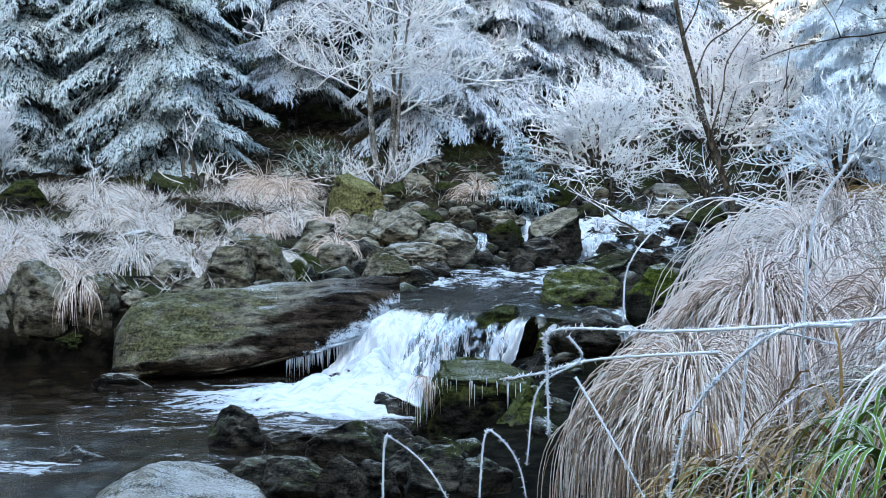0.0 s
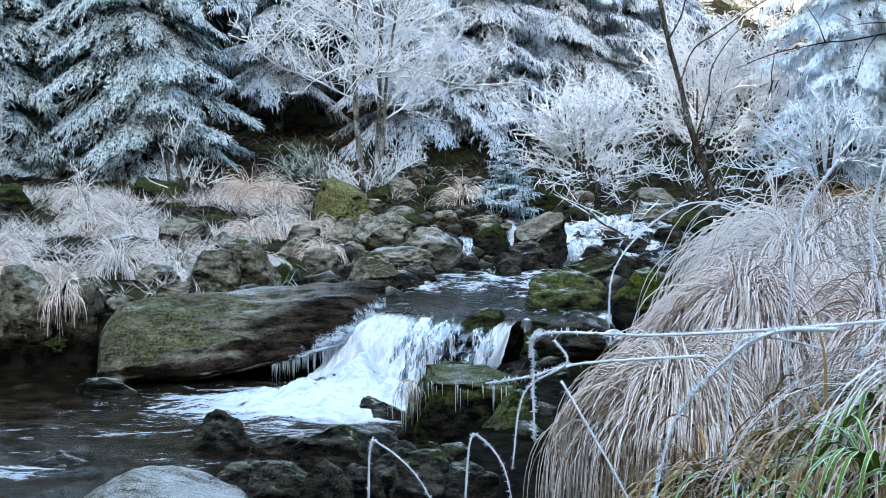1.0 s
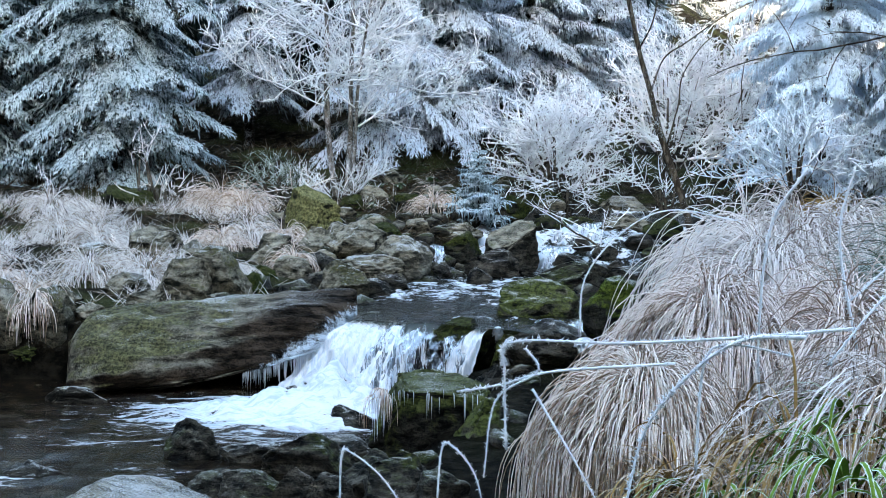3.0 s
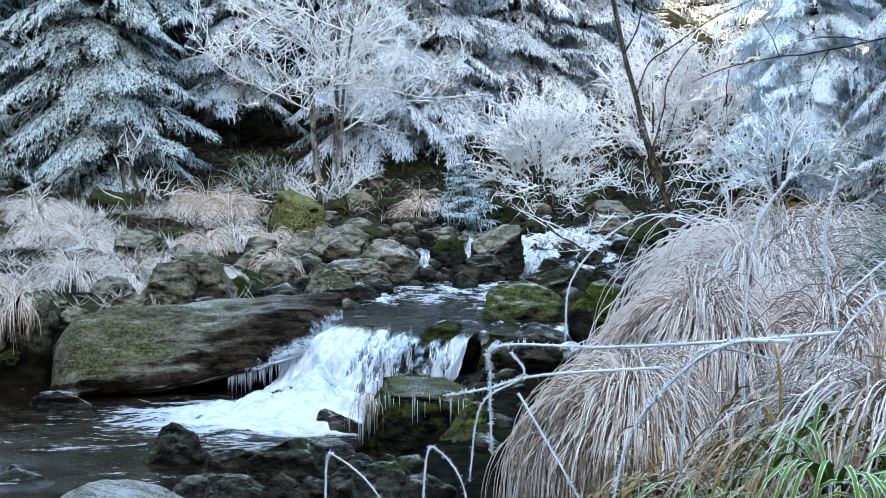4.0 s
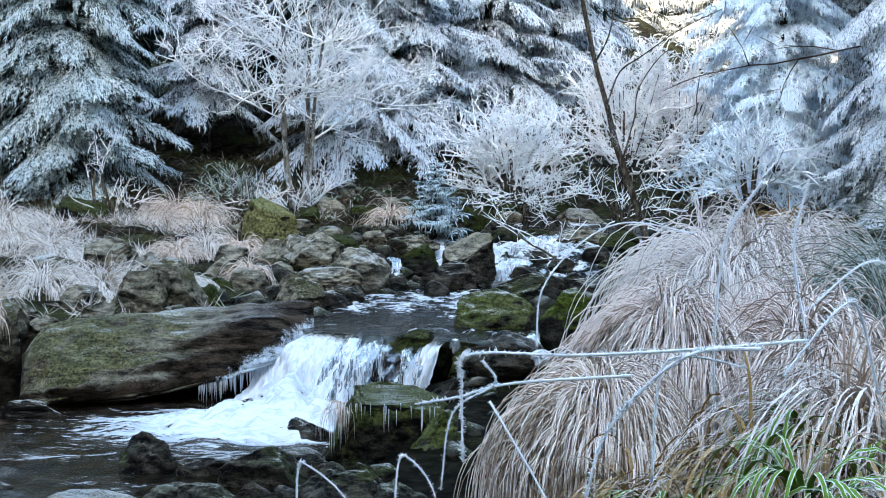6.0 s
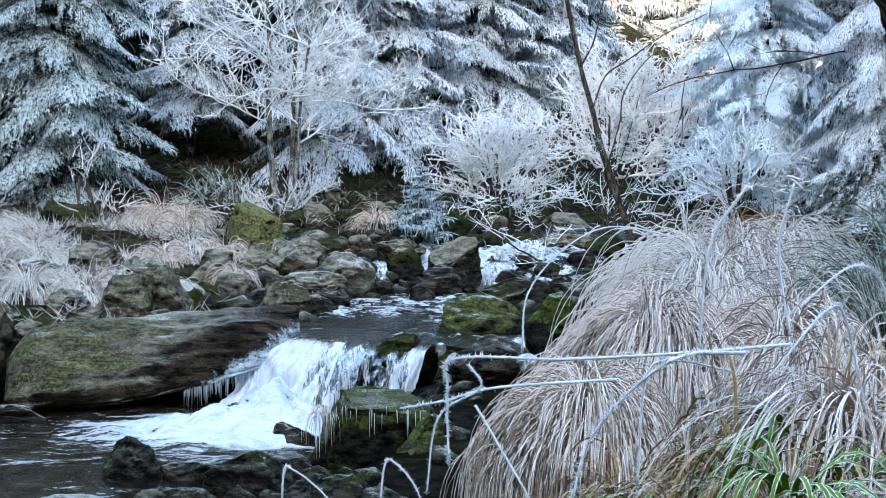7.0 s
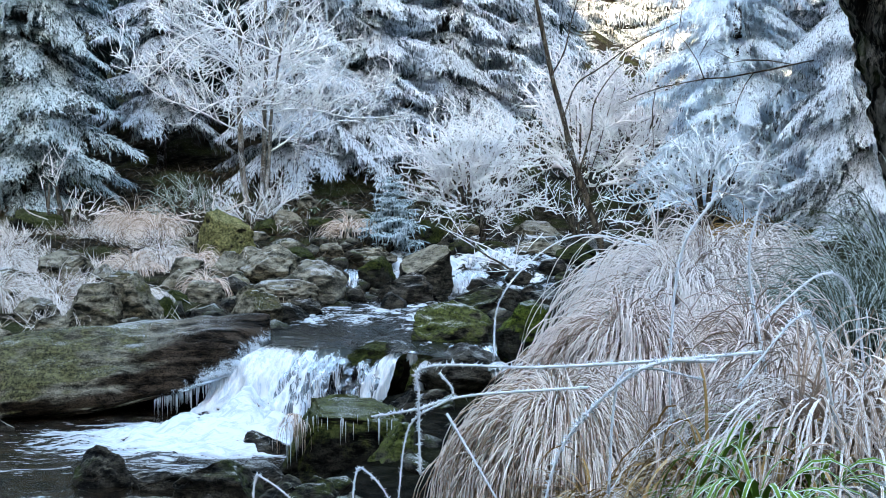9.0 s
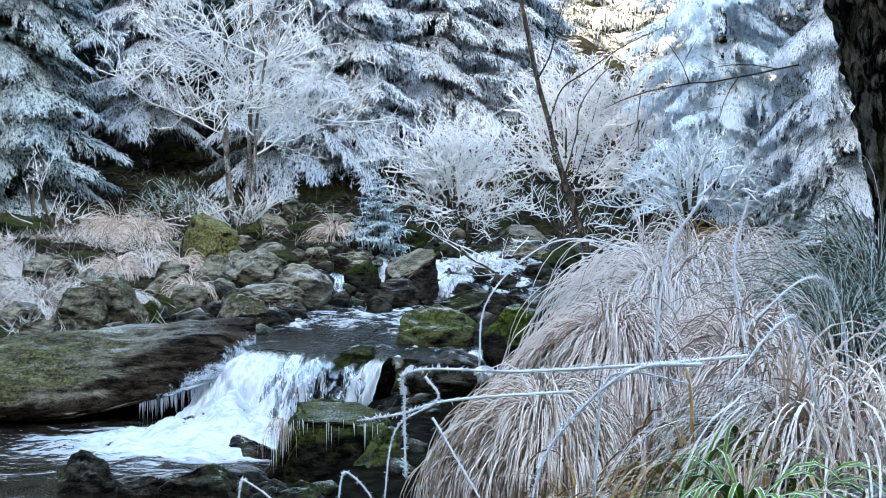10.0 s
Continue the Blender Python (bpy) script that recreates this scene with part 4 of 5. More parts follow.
def bare_tree():
    """The frosted young tree with three stems."""
    rng = random.Random(15)
    root = tagged(new("bare_tree"), "bare young tree with three stems, twigs white with rime", "tree")
    root.location = (-1.36, 14.9, height(-1.36, 14.9))
    stems = ([(-.02, 0, -.1), (-.10, 0, .5), (-.13, 0, 1.2), (-.12, .02, 1.8), (-.17, .02, 2.6), (-.2, 0, 3.8)],
             [(.06, .03, -.1), (.11, .03, .6), (.12, .04, 1.2), (.15, .05, 1.8), (.13, .05, 2.5), (.2, .05, 3.6)],
             [(.10, -.04, -.1), (.17, -.05, .6), (.20, -.05, 1.1), (.29, -.05, 1.7), (.40, -.04, 2.3), (.6, -.04, 3.4)])
    for k, (points, r) in enumerate(zip(stems, (.034, .030, .022))):
        stem = Soup()
        line = smooth_line(points, 5)
        stem.tube(line, [r * (1 - .6 * i / len(line)) * rng.uniform(.92, 1.08) for i in range(len(line))], 8)
        part("stem", stem, BARK_GREY, root)
        for j in range(17 if k < 2 else 11):
            p = line[rng.randrange(6, len(line) - 3)]
            sign = -1 if (j % 3 and k == 0) or (j % 3 == 0 and k) else 1
            d = Vector((sign * rng.uniform(.5, 1.2), rng.uniform(-.9, .6), rng.uniform(.0, .75)))
            limb = Soup()
            long = rng.uniform(.7, 1.55) * (1.15 - .12 * p.z)
            rimed(limb, p, d, long, .0095, rng, .115, 3 if long > 1.1 else 2, rng.uniform(-.5, .6), .19)
            part("branch", limb, RIME_TWIG, root)
    for k in range(14):   # suckers at the foot
        az = rng.uniform(0, 6.28)
        sucker = Soup()
        rimed(sucker, Vector((math.cos(az) * .15, math.sin(az) * .1, 0)), Vector((math.cos(az), math.sin(az) * .5, .7)), rng.uniform(.3, .65), .006, rng, .06, 2, .2)
        part("sucker", sucker, RIME_TWIG, root)


def shrub(name, x, y, z, wide, tall, seed, stems, material, label, spacing=.07, r=.0095, lean=(0, 0), depth=.6, floor=.12, level=2):
    """A bare shrub: stems fan out from the foot, and rimed branches fill a dome."""
    rng = random.Random(seed)
    root = tagged(new(name), label, "shrub", "frosted shrubs")
    root.location = (x, y, z)
    for k in range(stems):
        az, up = rng.uniform(0, 6.28), rng.random() ** .8
        e = math.asin(floor + (1 - floor) * up)
        rim = Vector((math.cos(az) * math.cos(e) * wide + lean[0], math.sin(az) * math.cos(e) * wide * depth + lean[1], tall * math.sin(e)))
        knee = rim * rng.uniform(.25, .75) + Vector((rng.uniform(-.1, .1) * wide, rng.uniform(-.1, .1) * wide, rng.uniform(.0, .12) * tall))
        d = rim * 1.04 - knee + Vector((rng.uniform(-.3, .3), rng.uniform(-.3, .3), rng.uniform(-.25, .1))) * wide
        soup = Soup()
        rimed(soup, knee, d, d.length * rng.uniform(.8, 1.1), r, rng, spacing, level, rng.uniform(-.1, .45), .26)
        part("branch", soup, material, root)
        if k % 7 == 0:
            wood = Soup()
            wood.tube([(0, 0, -.05), tuple(knee * .5 + Vector((0, 0, -.06 * tall))), tuple(knee)], [.008, .006, .005], 4, False)
            part("limb", wood, BARK_POLE, root)
    for k in range(4):
        wood = Soup()
        az = rng.uniform(0, 6.28)
        wood.tube([(0, 0, -.15), (.1 * math.cos(az), .1 * math.sin(az), .25 * tall), (.25 * wide * math.cos(az), .2 * wide * math.sin(az), .5 * tall)], [.022, .016, .008], 5)
        part("stem", wood, BARK_POLE, root)
    return root


bare_tree()
WHITE_SHRUB = "dome-shaped bare shrub, every twig white with rime"
first = shrub("frosted_shrub", .86, 15.2, .85, .80, 1.38, 3, 88, RIME_TWIG, WHITE_SHRUB, .070, .0104, (.02, 0), .7, .2)
low = shrub("frosted_shrub", 2.25, 16.8, 1.1, 1.05, 1.75, 8, 76, RIME_WARM, "wide bare shrub thick with fine rime above the stream", .085, .0118, (.1, 0), .6)
shrub("frosted_shrub", 3.25, 14.6, .95, .85, 1.05, 9, 66, RIME_BLUE, "bluish frosted shrub in front of a spruce", .075, .0105, (0, 0), .5)
copy_thing(low, pose(3.2, 18.4, 1.3, 0, 0, 200) @ Matrix.Diagonal((1.1, 1.1, .95, 1)))
copy_thing(first, pose(3.6, 21.5, 1.7, 0, 0, 20) @ Matrix.Diagonal((.9, .9, .6, 1)))
copy_thing(first, pose(4.7, 24.0, 1.8, 0, 0, 170) @ Matrix.Diagonal((1.1, 1.1, .7, 1)))
shrub("frosted_shrub", .95, 14.2, .90, .72, .42, 19, 16, RIME_TWIG, "low bare branches reaching over the stream", .055, .0054, (-.1, -.3), .5, .0)
shrub("frosted_shrub", 1.85, 13.6, .80, .60, .55, 20, 18, RIME_TWIG, "low bare branches reaching over the stream", .055, .0054, (-.1, -.3), .5, .0)
copy_thing(first, pose(-5.3, 14.6, .9, 0, 0, 90) @ Matrix.Diagonal((.45, .45, .8, 1)))
shrub("bramble_bush", -2.0, 14.5, .92, .45, .52, 29, 46, GREYGREEN, "tangled grey-green bramble dusted with frost", .05, .0075)
shrub("bramble_bush", -1.75, 14.3, .90, .40, .36, 30, 16, RIME_GRASS, "pale dry stalks tangled in a bramble", .08, .006)
shrub("bramble_bush", -3.0, 14.1, .86, .5, .42, 31, 24, RIME_GRASS, "frosted dry stalks below the spruce", .09, .0055, (0, 0), .6, .4, 1)
shrub("frosted_stalk", -3.25, 14.2, .86, .22, .95, 33, 5, RIME_TWIG, "thin frosted seedling in front of the spruce", .08, .0055, (0, 0), .6, .6)
shrub("frosted_stalk", -4.1, 13.9, .84, .2, .5, 35, 5, RIME_TWIG, "thin frosted stalks in front of the spruce", .08, .005, (0, 0), .6, .5)


def fern(x, y, seed):
    """A wilted fern: fronds that arch out from one point, with leaflets to both sides."""
    rng = random.Random(seed)
    root = tagged(new("fern"), "dark green wilted fern on the wooded slope", "fern", "ferns")
    root.location = (x, y, height(x, y))
    for k in range(11):
        az = rng.uniform(0, 6.28)
        line = arc((0, 0, 0), (math.cos(az), math.sin(az), 0), rng.uniform(.5, 1.3), rng.uniform(.25, .48), rng.uniform(1.6, 2.8), rng, 14, .04)
        frond = Soup()
        frond.tube(line, [.004 - .0002 * i for i in range(15)], 3, False)
        for i in range(2, 14):
            ahead = (line[i + 1] - line[i]).normalized()
            side = ahead.cross(Vector((0, 0, 1))).normalized()
            long = .085 * math.sin(math.pi * (i + 1) / 16.5)
            for sign in (-1, 1):
                tip = line[i] + (side * sign + ahead * .45 + Vector((0, 0, -.35))) * long
                mid = line[i].lerp(tip, .4)
                base = len(frond.v)
                frond.v += [tuple(line[i]), tuple(mid + ahead * .014), tuple(tip), tuple(mid - ahead * .014)]
                frond.f.append((base, base + 1, base + 2, base + 3))
        part("frond", frond, FERN if k % 3 else LITTER, root)


for k, (x, y) in enumerate(((-.85, 15.4), (-.50, 15.8), (-.28, 15.1), (-.98, 14.3), (-.62, 14.6), (.25, 15.0), (-.10, 14.5), (-1.25, 15.6), (-.75, 16.3))):
    fern(x, y, 300 + k)


def leaning_tree():
    """The slender dark tree by the stream."""
    rng = random.Random(41)
    root = tagged(new("leaning_tree"), "slender dark leaning tree with thin bare branches", "tree")
    root.location = (1.90, 12.5, .80)
    line = smooth_line([(0, 0, -.1), (-.07, 0, .17), (-.22, 0, .6), (-.30, .01, .85), (-.365, .02, 1.13), (-.46, .04, 1.47), (-.575, .04, 2.0), (-.68, .05, 2.5), (-.85, .05, 3.6)], 4)
    stem = Soup()
    stem.tube(line, [(.031 * (1 - .72 * i / len(line)) + .004) * rng.uniform(.93, 1.08) for i in range(len(line))], 8)
    part("stem", stem, BARK_POLE, root)
    for points in ([(-.23, 0, .66), (-.17, -.02, .88), (-.13, -.03, 1.05), (-.10, -.03, 1.28), (.08, -.05, 1.55), (.26, -.05, 1.66)],
                   [(-.36, .03, 1.15), (-.26, 0, 1.42), (-.08, -.02, 1.55), (.25, -.04, 1.78), (.6, -.1, 1.95)],
                   [(-.47, .03, 1.5), (-.36, 0, 1.72), (-.30, -.02, 2.0), (-.2, -.04, 2.3)]):
        limb = Soup()
        way = smooth_line(points, 4)
        limb.tube(way, [.0085 - .0055 * i / len(way) for i in range(len(way))], 6)
        part("limb", limb, BARK_POLE, root)
    for k in range(14):
        p = line[rng.randrange(6, len(line))]
        az = rng.uniform(0, 6.28)
        twigs = Soup()
        rimed(twigs, p, Vector((math.cos(az), math.sin(az) * .6, rng.uniform(.1, .7))), rng.uniform(.3, .8), .0042, rng, .11, 2, .1)
        part("twig", twigs, RIME_TWIG, root)


def fallen_branch():
    """A thin bare branch that slants down to the stream."""
    rng = random.Random(58)
    root = tagged(new("fallen_branch"), "thin dark fallen branch slanting to the stream", "branch")
    root.location = (1.22, 12.2, .50)
    stem = Soup()
    line = smooth_line([(0, 0, 0), (-.2, .02, .17), (-.42, .05, .30), (-.70, .12, .55)], 6)
    stem.tube(line, [.013 - .0004 * i for i in range(len(line))], 6)
    part("stem", stem, BARK_POLE, root)
    for k in range(9):
        twig = Soup()
        p = line[rng.randrange(3, len(line))]
        rimed(twig, p, Vector((rng.uniform(-1, 1), rng.uniform(-.6, .2), rng.uniform(-.2, .6))), rng.uniform(.2, .45), .005, rng, .07, 1, .1)
        part("twig", twig, RIME_TWIG, root)


def old_trunk():
    """The rugged trunk that stands near on the bank."""
    n, m = 200, 120
    root = tagged(new("old_tree"), "thick old leaning trunk with rugged dark bark", "tree")
    root.location = (1.80, 4.6, .95)
    verts, faces = [], []
    for i in range(n + 1):
        z = -.2 + i / n * 2.6
        cx = .13 - .35 * ease(.25, 1.6, z) - .03 * math.sin(z * 4)
        for j in range(m):
            a = 2 * math.pi * j / m
            q = Vector((math.cos(a) * 3.6, math.sin(a) * 3.6, z * 8))
            plate = abs(fbm(Vector((q.x * 1.6, q.y * 1.6, q.z * .9)), 3))
            r = .23 + .07 * (1 - ease(-.1, .35, z)) + .02 * fbm(q * .8, 2) + .07 * min(.5, plate) - .02 + .010 * fbm(q * 3, 3)
            verts.append((cx + r * math.cos(a), r * math.sin(a), z))
    for i in range(n):
        for j in range(m):
            faces.append((i * m + j, i * m + (j + 1) % m, (i + 1) * m + (j + 1) % m, (i + 1) * m + j))
    me = bpy.data.meshes.new("trunk")
    me.from_pydata(verts, [], faces)
    me.polygons.foreach_set("use_smooth", [True] * len(faces))
    me.materials.append(BARK_OLD)
    part("trunk", me, None, root)
    rng = random.Random(4)
    for k in range(9):
        twigs = Soup()
        z = rng.uniform(.9, 2.1)
        rimed(twigs, Vector((-.45, -.05, z)), Vector((-1, rng.uniform(-.3, .3), rng.uniform(-.05, .3))), rng.uniform(.5, 1.1), .0026, rng, .12, 2, .2)
        part("twig", twigs, BARK_POLE, root)


leaning_tree()
old_trunk()
fallen_branch()


# ---- grasses ----
def tussock(name, x, y, z, seed, n, length, lean, material, label, r=.0022, mound=.16, spread=.8, rise=.75, droop=2.2, thatch=None, wide=0.0, group="grass tussocks", seg=10, singles=0, lock=7):
    """A tussock: a mound of old thatch and blades that arch out and hang over."""
    rng, seg = random.Random(seed), 10 if wide else seg
    root = tagged(new(name), label, "grass", group)
    root.location = (x, y, z)
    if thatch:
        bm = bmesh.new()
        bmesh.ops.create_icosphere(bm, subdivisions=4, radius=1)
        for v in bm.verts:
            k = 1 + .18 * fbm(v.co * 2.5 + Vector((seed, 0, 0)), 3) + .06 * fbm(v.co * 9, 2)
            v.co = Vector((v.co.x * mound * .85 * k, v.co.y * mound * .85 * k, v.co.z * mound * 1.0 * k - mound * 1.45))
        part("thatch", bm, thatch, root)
    mass = Soup()
    lean = Vector((*lean, 0))
    for k in range(n):
        blades = Soup() if k < singles else mass
        if k % lock == 0:   # blades hang together in locks
            az0, rad0 = rng.uniform(0, 6.28), mound * rng.random() ** .75
            k0, l0, r0 = rng.uniform(.6, 1.3), rng.uniform(.7, 1.15), rng.uniform(.6, 1.35)
        az, rad = az0 + rng.uniform(-.4, .4), rad0 * rng.uniform(.7, 1.3)
        start = Vector((math.cos(az) * rad, math.sin(az) * rad, -.05 - mound * .6 * (rad / mound) ** 2))
        d = Vector((math.cos(az), math.sin(az), 0)) * spread * rng.uniform(.5, 1) + lean * k0 * rng.uniform(.85, 1.15)
        long = length * l0 * rng.uniform(.75, 1.1)
        pts = arc(start, d * (.35 + .65 * rad0 / mound), rise * r0 * rng.uniform(.8, 1.2), long, droop * rng.uniform(.75, 1.25), rng, seg, .15 if seg == 6 else .06)
        if wide:
            blades.ribbon(pts, [wide * (1 - (i / seg) ** 2 * .9) for i in range(seg + 1)], Vector((-d.y, d.x, .2)).normalized())
        else:
            w = r * rng.uniform(.7, 1.3)
            blades.tube(pts, [w * (1.1 - .8 * i / seg) for i in range(seg + 1)], 3, False)
        if k < singles:
            part("blade", blades, material, root)
    if n > singles:
        part("grass_mass", mass, material, root)["kind"] = "stuff"
    return root


BROWN = "brown overhanging sedge tussock with frosted blade tips"
PALE_TUSSOCK = "pale overhanging sedge tussock white with hoarfrost"
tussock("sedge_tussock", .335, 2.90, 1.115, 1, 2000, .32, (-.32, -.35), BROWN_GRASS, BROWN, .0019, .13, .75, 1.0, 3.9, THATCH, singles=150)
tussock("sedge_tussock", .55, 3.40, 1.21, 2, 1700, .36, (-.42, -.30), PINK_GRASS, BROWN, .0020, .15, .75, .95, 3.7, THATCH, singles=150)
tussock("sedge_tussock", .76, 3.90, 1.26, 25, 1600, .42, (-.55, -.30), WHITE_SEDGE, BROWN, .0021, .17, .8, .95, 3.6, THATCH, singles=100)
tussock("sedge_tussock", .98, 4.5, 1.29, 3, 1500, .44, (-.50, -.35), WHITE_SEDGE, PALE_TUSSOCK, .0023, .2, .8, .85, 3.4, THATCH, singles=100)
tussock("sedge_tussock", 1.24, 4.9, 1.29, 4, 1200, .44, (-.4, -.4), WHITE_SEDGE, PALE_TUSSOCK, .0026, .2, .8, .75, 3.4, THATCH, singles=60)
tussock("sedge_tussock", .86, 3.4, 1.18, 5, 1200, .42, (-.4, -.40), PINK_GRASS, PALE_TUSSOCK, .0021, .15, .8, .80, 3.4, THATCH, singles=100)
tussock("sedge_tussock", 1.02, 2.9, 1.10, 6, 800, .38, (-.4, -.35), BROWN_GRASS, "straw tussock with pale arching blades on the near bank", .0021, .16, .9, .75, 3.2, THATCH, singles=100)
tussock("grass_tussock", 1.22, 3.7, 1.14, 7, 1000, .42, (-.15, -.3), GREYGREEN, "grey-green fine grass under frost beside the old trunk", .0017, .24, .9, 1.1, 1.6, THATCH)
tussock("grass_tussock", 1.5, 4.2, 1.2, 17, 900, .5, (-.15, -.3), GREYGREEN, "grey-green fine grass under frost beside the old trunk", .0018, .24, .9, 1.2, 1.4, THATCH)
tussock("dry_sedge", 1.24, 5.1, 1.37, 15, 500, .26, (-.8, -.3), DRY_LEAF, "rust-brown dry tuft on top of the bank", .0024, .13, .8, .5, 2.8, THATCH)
GREEN_SEDGE = "green broad-bladed sedge with frosted rims"
OCHRE = "ochre wilted sedge leaves near the ground"
for x, y, z, seed, n, length, lean, rise in ((.59, 2.24, 1.12, 8, 30, .28, (-.05, -.2), 1.2), (.42, 2.5, 1.03, 9, 18, .24, (-.2, -.3), .9),
                                             (.66, 2.55, 1.16, 13, 16, .28, (-.5, -.1), .7), (.50, 2.2, 1.02, 21, 22, .26, (-.3, -.2), .8), (.72, 2.35, 1.10, 22, 14, .26, (.1, -.2), 1.0)):
    tussock("green_sedge", x, y, z, seed, n, length, lean, GREEN_BLADE, GREEN_SEDGE, .002, .05, 1.0, rise, 2.4, None, .0054, singles=300, lock=2)
for x, y, z, seed, n, length, lean in ((.44, 2.42, 1.03, 10, 170, .30, (-.2, -.3)), (.56, 2.5, 1.08, 14, 170, .32, (-.2, -.3)), (.70, 2.5, 1.10, 23, 170, .32, (-.2, -.3)), (.38, 2.65, 1.02, 31, 120, .24, (-.2, -.3))):
    tussock("dry_sedge", x, y, z, seed, n, length, lean, DRY_LEAF, OCHRE, .002, .14, 1.0, .6, 2.8, THATCH, .0034, singles=300, lock=3)
STRAW = "long pale straw blades arching over green sedge"
for x, y, z, seed, n, length, lean in ((.74, 2.6, 1.17, 26, 150, .42, (-.5, -.25)), (.88, 2.7, 1.18, 27, 170, .46, (-.45, -.3)), (.60, 2.3, 1.09, 28, 50, .30, (-.25, -.3)), (.80, 2.4, 1.12, 29, 70, .34, (-.3, -.2)), (.46, 2.45, 1.06, 30, 50, .28, (-.3, -.3))):
    tussock("frosted_sedge", x, y, z, seed, n, length, lean, FROST_BLADE, STRAW, .002, .14, 1.0, .7, 2.2, None, .0024, singles=300, lock=2)
tussock("sedge_tussock", .84, 4.5, 1.24, 24, 260, .50, (-.7, -.2), WHITE_SEDGE, "loose white frosted stems arching over the stream", .0026, .12, .7, .95, 2.4, None, singles=260, lock=3)
furred = tussock("frosted_sedge", .80, 2.62, 1.20, 12, 130, .48, (-.45, -.12), WHITE_BLADE, "long arching sedge blades furred with hoarfrost", .0022, .17, 1.0, .55, 1.9, None, .0024, singles=300, lock=2)


def frosted_stem(points, r, seed, spikes=230):
    """A long bent blade furred with ice needles."""
    rng = random.Random(seed)
    line = smooth_line(points, 8)
    core, fur = Soup(), Soup()
    line = [p - furred.location for p in line]
    core.tube(line, [r * (1 - .4 * i / len(line)) for i in range(len(line))], 5)
    for k in range(spikes):
        t = rng.random() * (len(line) - 1.001)
        p = line[int(t)].lerp(line[int(t) + 1], t % 1)
        d = Vector((rng.uniform(-1, 1), rng.uniform(-1, 1), rng.uniform(-.7, 1))).normalized()
        fur.spindle(p, p + d * rng.uniform(1.8, 4.2) * r, r * .36)
    stem = part("stem", core, HOAR, furred, "long bent stem furred with white ice needles")
    part("frost_fur", fur, HOAR, stem)


frosted_stem([(.62, 2.35, 1.28), (.44, 2.3, 1.273), (.241, 2.3, 1.263), (.066, 2.3, 1.264), (.053, 2.3, 1.213), (.055, 2.3, 1.09)], .0030, 1, 520)
frosted_stem([(.52, 2.25, 1.28), (.412, 2.2, 1.282), (.334, 2.2, 1.23), (.266, 2.2, 1.142), (.232, 2.2, 1.0)], .0034, 2, 380)
frosted_stem([(.36, 2.55, 1.19), (.144, 2.5, 1.184), (.05, 2.5, 1.16), (-.024, 2.5, 1.148)], .0028, 3, 260)
frosted_stem([(-.279, 3.0, .76), (-.274, 3.0, .916), (-.254, 3.0, .928), (-.183, 3.0, .868), (-.124, 3.0, .77)], .0026, 4, 240)
frosted_stem([(-.074, 2.9, .78), (-.062, 2.9, .95), (-.039, 2.9, .964), (.007, 2.9, .904), (.03, 2.9, .80)], .0024, 5, 240)
frosted_stem([(.60, 2.6, 1.535), (.536, 2.6, 1.43), (.517, 2.6, 1.245), (.53, 2.65, 1.1)], .0030, 6, 260)
frosted_stem([(.285, 3.8, 1.06), (.299, 3.8, 1.216), (.395, 3.8, 1.336), (.52, 3.8, 1.395), (.72, 3.9, 1.36)], .0026, 7, 320)
frosted_stem([(.10, 2.35, 1.18), (.169, 2.3, 1.066), (.225, 2.3, .96)], .0022, 8, 160)
frosted_stem([(.344, 2.2, 1.08), (.356, 2.2, 1.247), (.40, 2.2, 1.275), (.5, 2.25, 1.25)], .0024, 9, 200)
frosted_stem([(.09, 2.4, 1.24), (.11, 2.4, 1.20), (.04, 2.4, 1.15), (.02, 2.4, 1.02)], .0022, 10, 200)
frosted_stem([(.80, 2.5, 1.10), (.74, 2.45, 1.30), (.69, 2.4, 1.33), (.58, 2.35, 1.22)], .003, 11, 260)
frosted_stem([(.98, 2.9, 1.15), (.93, 2.85, 1.33), (.85, 2.8, 1.37), (.72, 2.75, 1.28)], .003, 12, 260)
frosted_stem([(.80, 3.0, 1.15), (.76, 3.0, 1.38), (.79, 3.0, 1.53)], .0034, 13, 200)

FROST_TUFT = "hummock of dry grass white with hoarfrost on the bank"
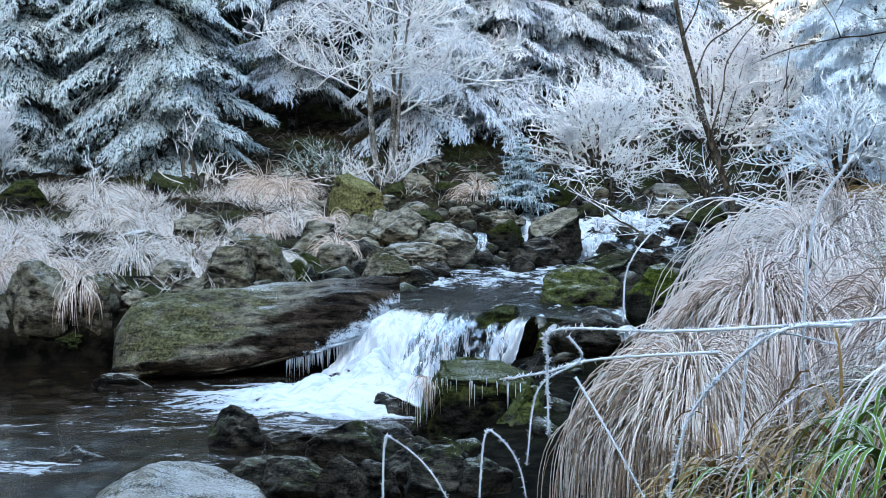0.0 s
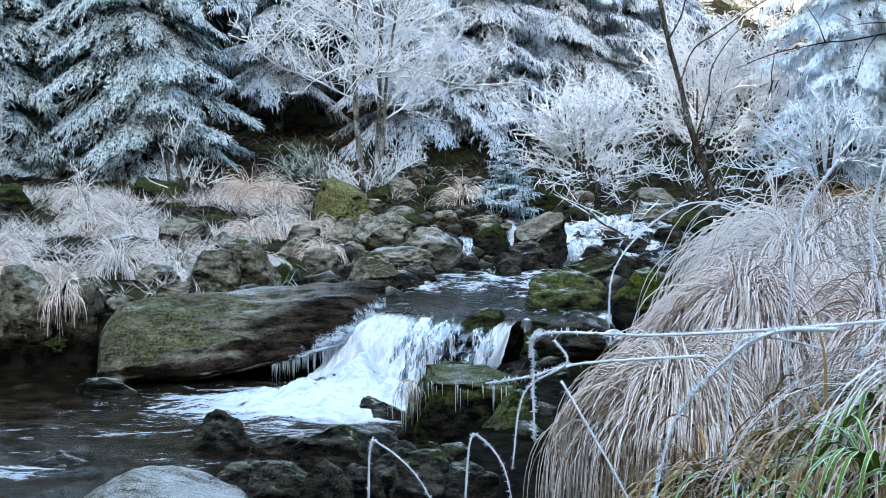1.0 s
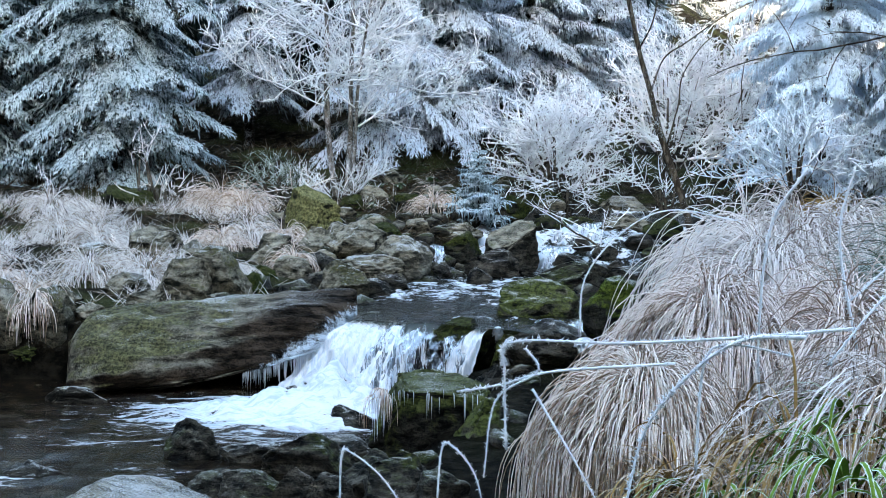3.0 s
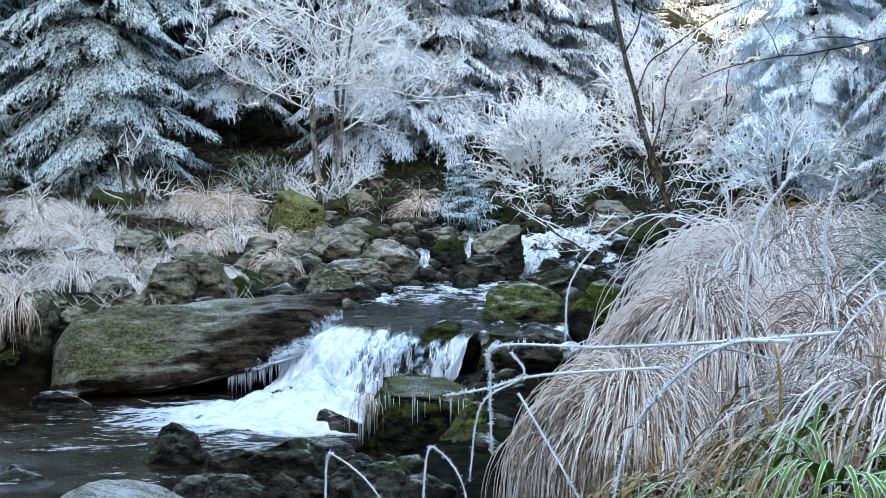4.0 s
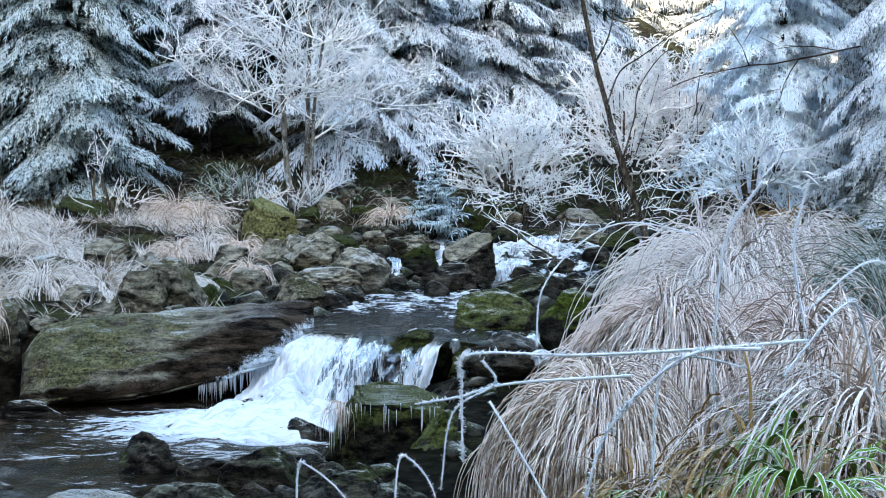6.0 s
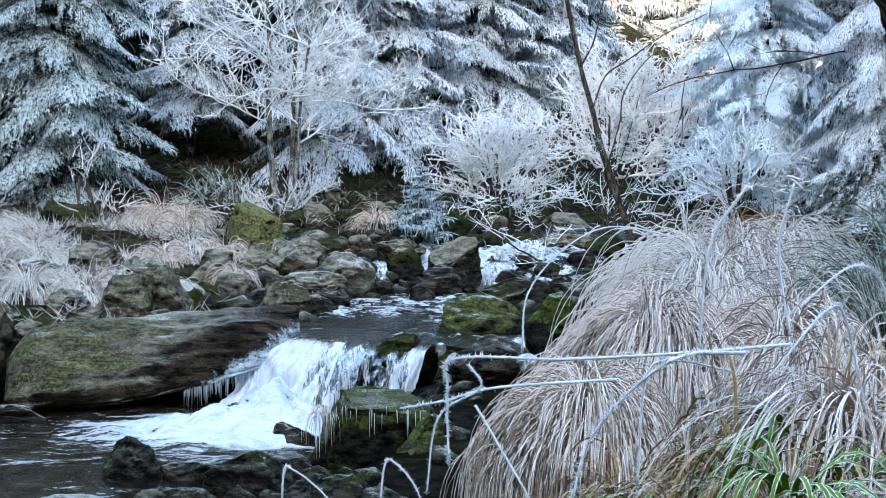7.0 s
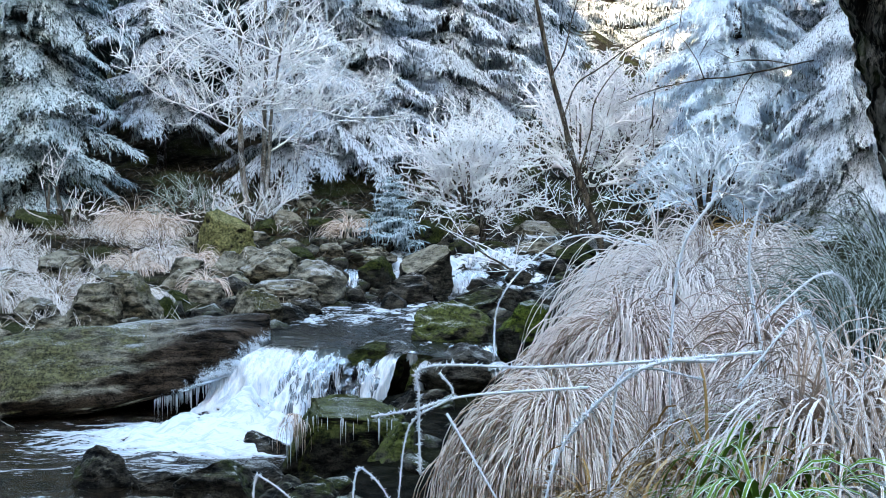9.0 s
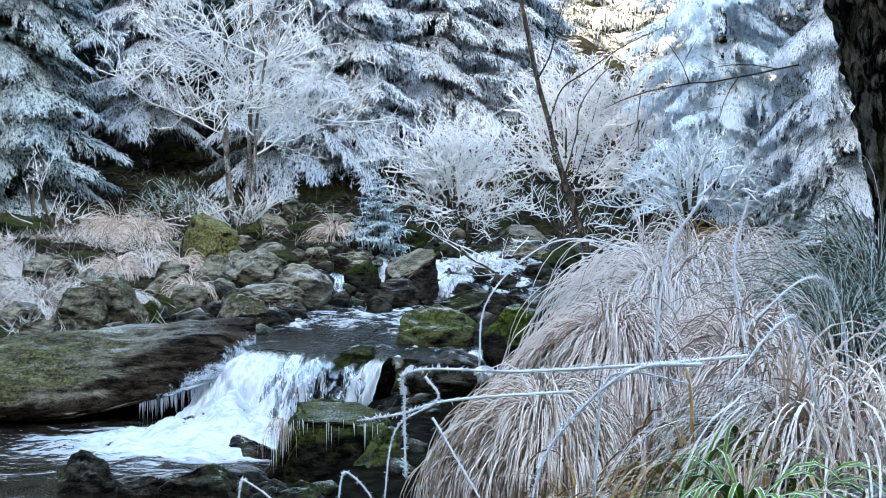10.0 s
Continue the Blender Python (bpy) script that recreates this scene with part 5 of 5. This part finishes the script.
for k, (x, y, n, length, lean, brown) in enumerate((
        (-2.84, 10.7, 220, .34, (.3, -.5), 0), (-2.35, 10.5, 150, .36, (.5, -.6), 0), (-3.9, 11.0, 200, .3, (0, -.4), 0),
        (-3.1, 11.9, 200, .3, (.1, -.3), 0), (-3.02, 9.75, 190, .30, (.25, -.8), 1), (-2.45, 14.1, 240, .42, (.1, -.6), 1),
        (-3.25, 9.95, 150, .34, (.3, -.8), 0), (-3.7, 9.9, 150, .32, (.2, -.7), 1), (-1.75, 10.5, 160, .24, (.3, -.6), 0), (-2.05, 11.9, 120, .26, (.2, -.4), 1), (-1.9, 12.3, 170, .3, (0, -.5), 0), (-4.4, 11.6, 200, .3, (.1, -.4), 0),
        (-3.6, 12.6, 200, .33, (.1, -.4), 0), (-1.55, 12.0, 140, .22, (.1, -.5), 1), (-2.15, 13.6, 180, .36, (0, -.5), 1),
        (-.35, 13.7, 120, .3, (0, -.6), 1), (-4.0, 13.6, 180, .34, (0, -.5), 0), (-1.35, 10.95, 120, .2, (.2, -.5), 1), (-4.3, 10.3, 180, .3, (.2, -.5), 0), (-3.5, 10.3, 170, .26, (.2, -.5), 1))):
    tussock("grass_tussock", x, y, height(x, y) + .16, 100 + k, n + 80, length * 1.25, lean, BROWN_GRASS if brown else RIME_GRASS,
            "hanging tuft of brown grass with frosted tips" if brown else FROST_TUFT, .0028, .16, 1.0, .8, 2.3, None, group="tufts of the far bank", seg=6, lock=5)

tussock("grass_tussock", -2.86, 9.42, .58, 210, 120, .32, (.45, -.8), BROWN_GRASS, "hanging tuft of brown grass with frosted tips", .0028, .09, .9, .7, 2.7, None, group="tufts of the far bank", seg=6)
tussock("draped_grass", -.44, 6.95, .40, 200, 60, .19, (-.3, -.6), BROWN_GRASS, "straw draped and frozen over the mossy block", .0015, .06, .4, .3, 3.2, None, group="")


def short_grass():
    """Short frosted blades over the bank, too many to count."""
    rng = random.Random(61)
    soup = Soup()
    for k in range(22000):
        x, y = rng.uniform(-5.2, -.7), 9.7 + 5.0 * rng.random()
        z = height(x, y)
        if z < .40 or (x > -2.0 and rng.random() < .9) or fbm(Vector((x * 1.3, y * 1.3, 5)), 3) < -.12:
            continue
        d = Vector((rng.uniform(-1, 1), rng.uniform(-1, .6), rng.uniform(.05, .9))).normalized()
        soup.spindle((x, y, z), Vector((x, y, z)) + d * rng.uniform(.07, .2), .0024)
    ob = new("short_grass", soup.mesh("short_grass", RIME_GRASS))
    tagged(ob, "short dry grass white with hoarfrost on the bank", "grass", kind="stuff")
    soup = Soup()
    for k in range(9000):
        x, y = rng.uniform(.1, 2.6), rng.uniform(1.9, 6.5)
        z = height(x, y)
        if z < .8:
            continue
        d = Vector((rng.uniform(-1, 1), rng.uniform(-1, .6), rng.uniform(.2, 1.2))).normalized()
        soup.spindle((x, y, z), Vector((x, y, z)) + d * rng.uniform(.04, .16), .0018)
    ob = new("bank_grass", soup.mesh("bank_grass", GREYGREEN))
    tagged(ob, "short green grass under frost on the near bank", "grass", kind="stuff")
    soup = Soup()
    for k in range(9000):
        x, y = rng.uniform(-5, 4), rng.uniform(12.2, 18)
        z = height(x, y)
        if abs(x - glide(y, MID)) < .9:
            continue
        d = Vector((rng.uniform(-1, 1), rng.uniform(-1, 1), rng.uniform(-.1, .7))).normalized()
        soup.spindle((x, y, z), Vector((x, y, z + .01)) + d * rng.uniform(.06, .22), .0045)
    ob = new("forest_litter", soup.mesh("forest_litter", LITTER))
    tagged(ob, "dry twigs, ferns and litter on the wooded slope", "litter", kind="stuff")


short_grass()


def pebbles():
    """Small stones between the boulders, too many to count."""
    rng = random.Random(71)
    bm = bmesh.new()
    for k in range(330):
        y = rng.uniform(5.6, 15.5)
        mid = glide(y, MID)
        x = rng.uniform(-1.9, 1.3) if y > 9.3 else rng.uniform(-4.2, .9)
        if y > 9.3:
            x = mid + rng.choice((-1, -1, -1, -1, -1, 1)) * (glide(y, HALF) + rng.uniform(-.25, 1.1))
        z = height(x, y)
        s = rng.uniform(.025, .10) * (1.2 if y > 9 else .8)
        m = Matrix.Translation((x, y, z + s * .2)) @ Euler((rng.uniform(-.4, .4), rng.uniform(-.4, .4), rng.uniform(0, 6))).to_matrix().to_4x4() @ Matrix.Diagonal((s * 1.3, s, s * .7, 1))
        for v in bmesh.ops.create_icosphere(bm, subdivisions=2, radius=1, matrix=m)["verts"]:
            v.co += Vector((fbm(v.co * 14, 2), fbm(v.co * 14 + Vector((9, 0, 0)), 2), fbm(v.co * 14 + Vector((0, 9, 0)), 2))) * s * .35
    me = bpy.data.meshes.new("pebbles")
    bm.to_mesh(me)
    bm.free()
    me.polygons.foreach_set("use_smooth", [True] * len(me.polygons))
    me.materials.append(ROCKS["wetmoss"])
    tagged(new("pebbles", me), "small dark stones filling the gaps between boulders", "stone", kind="stuff")


pebbles()
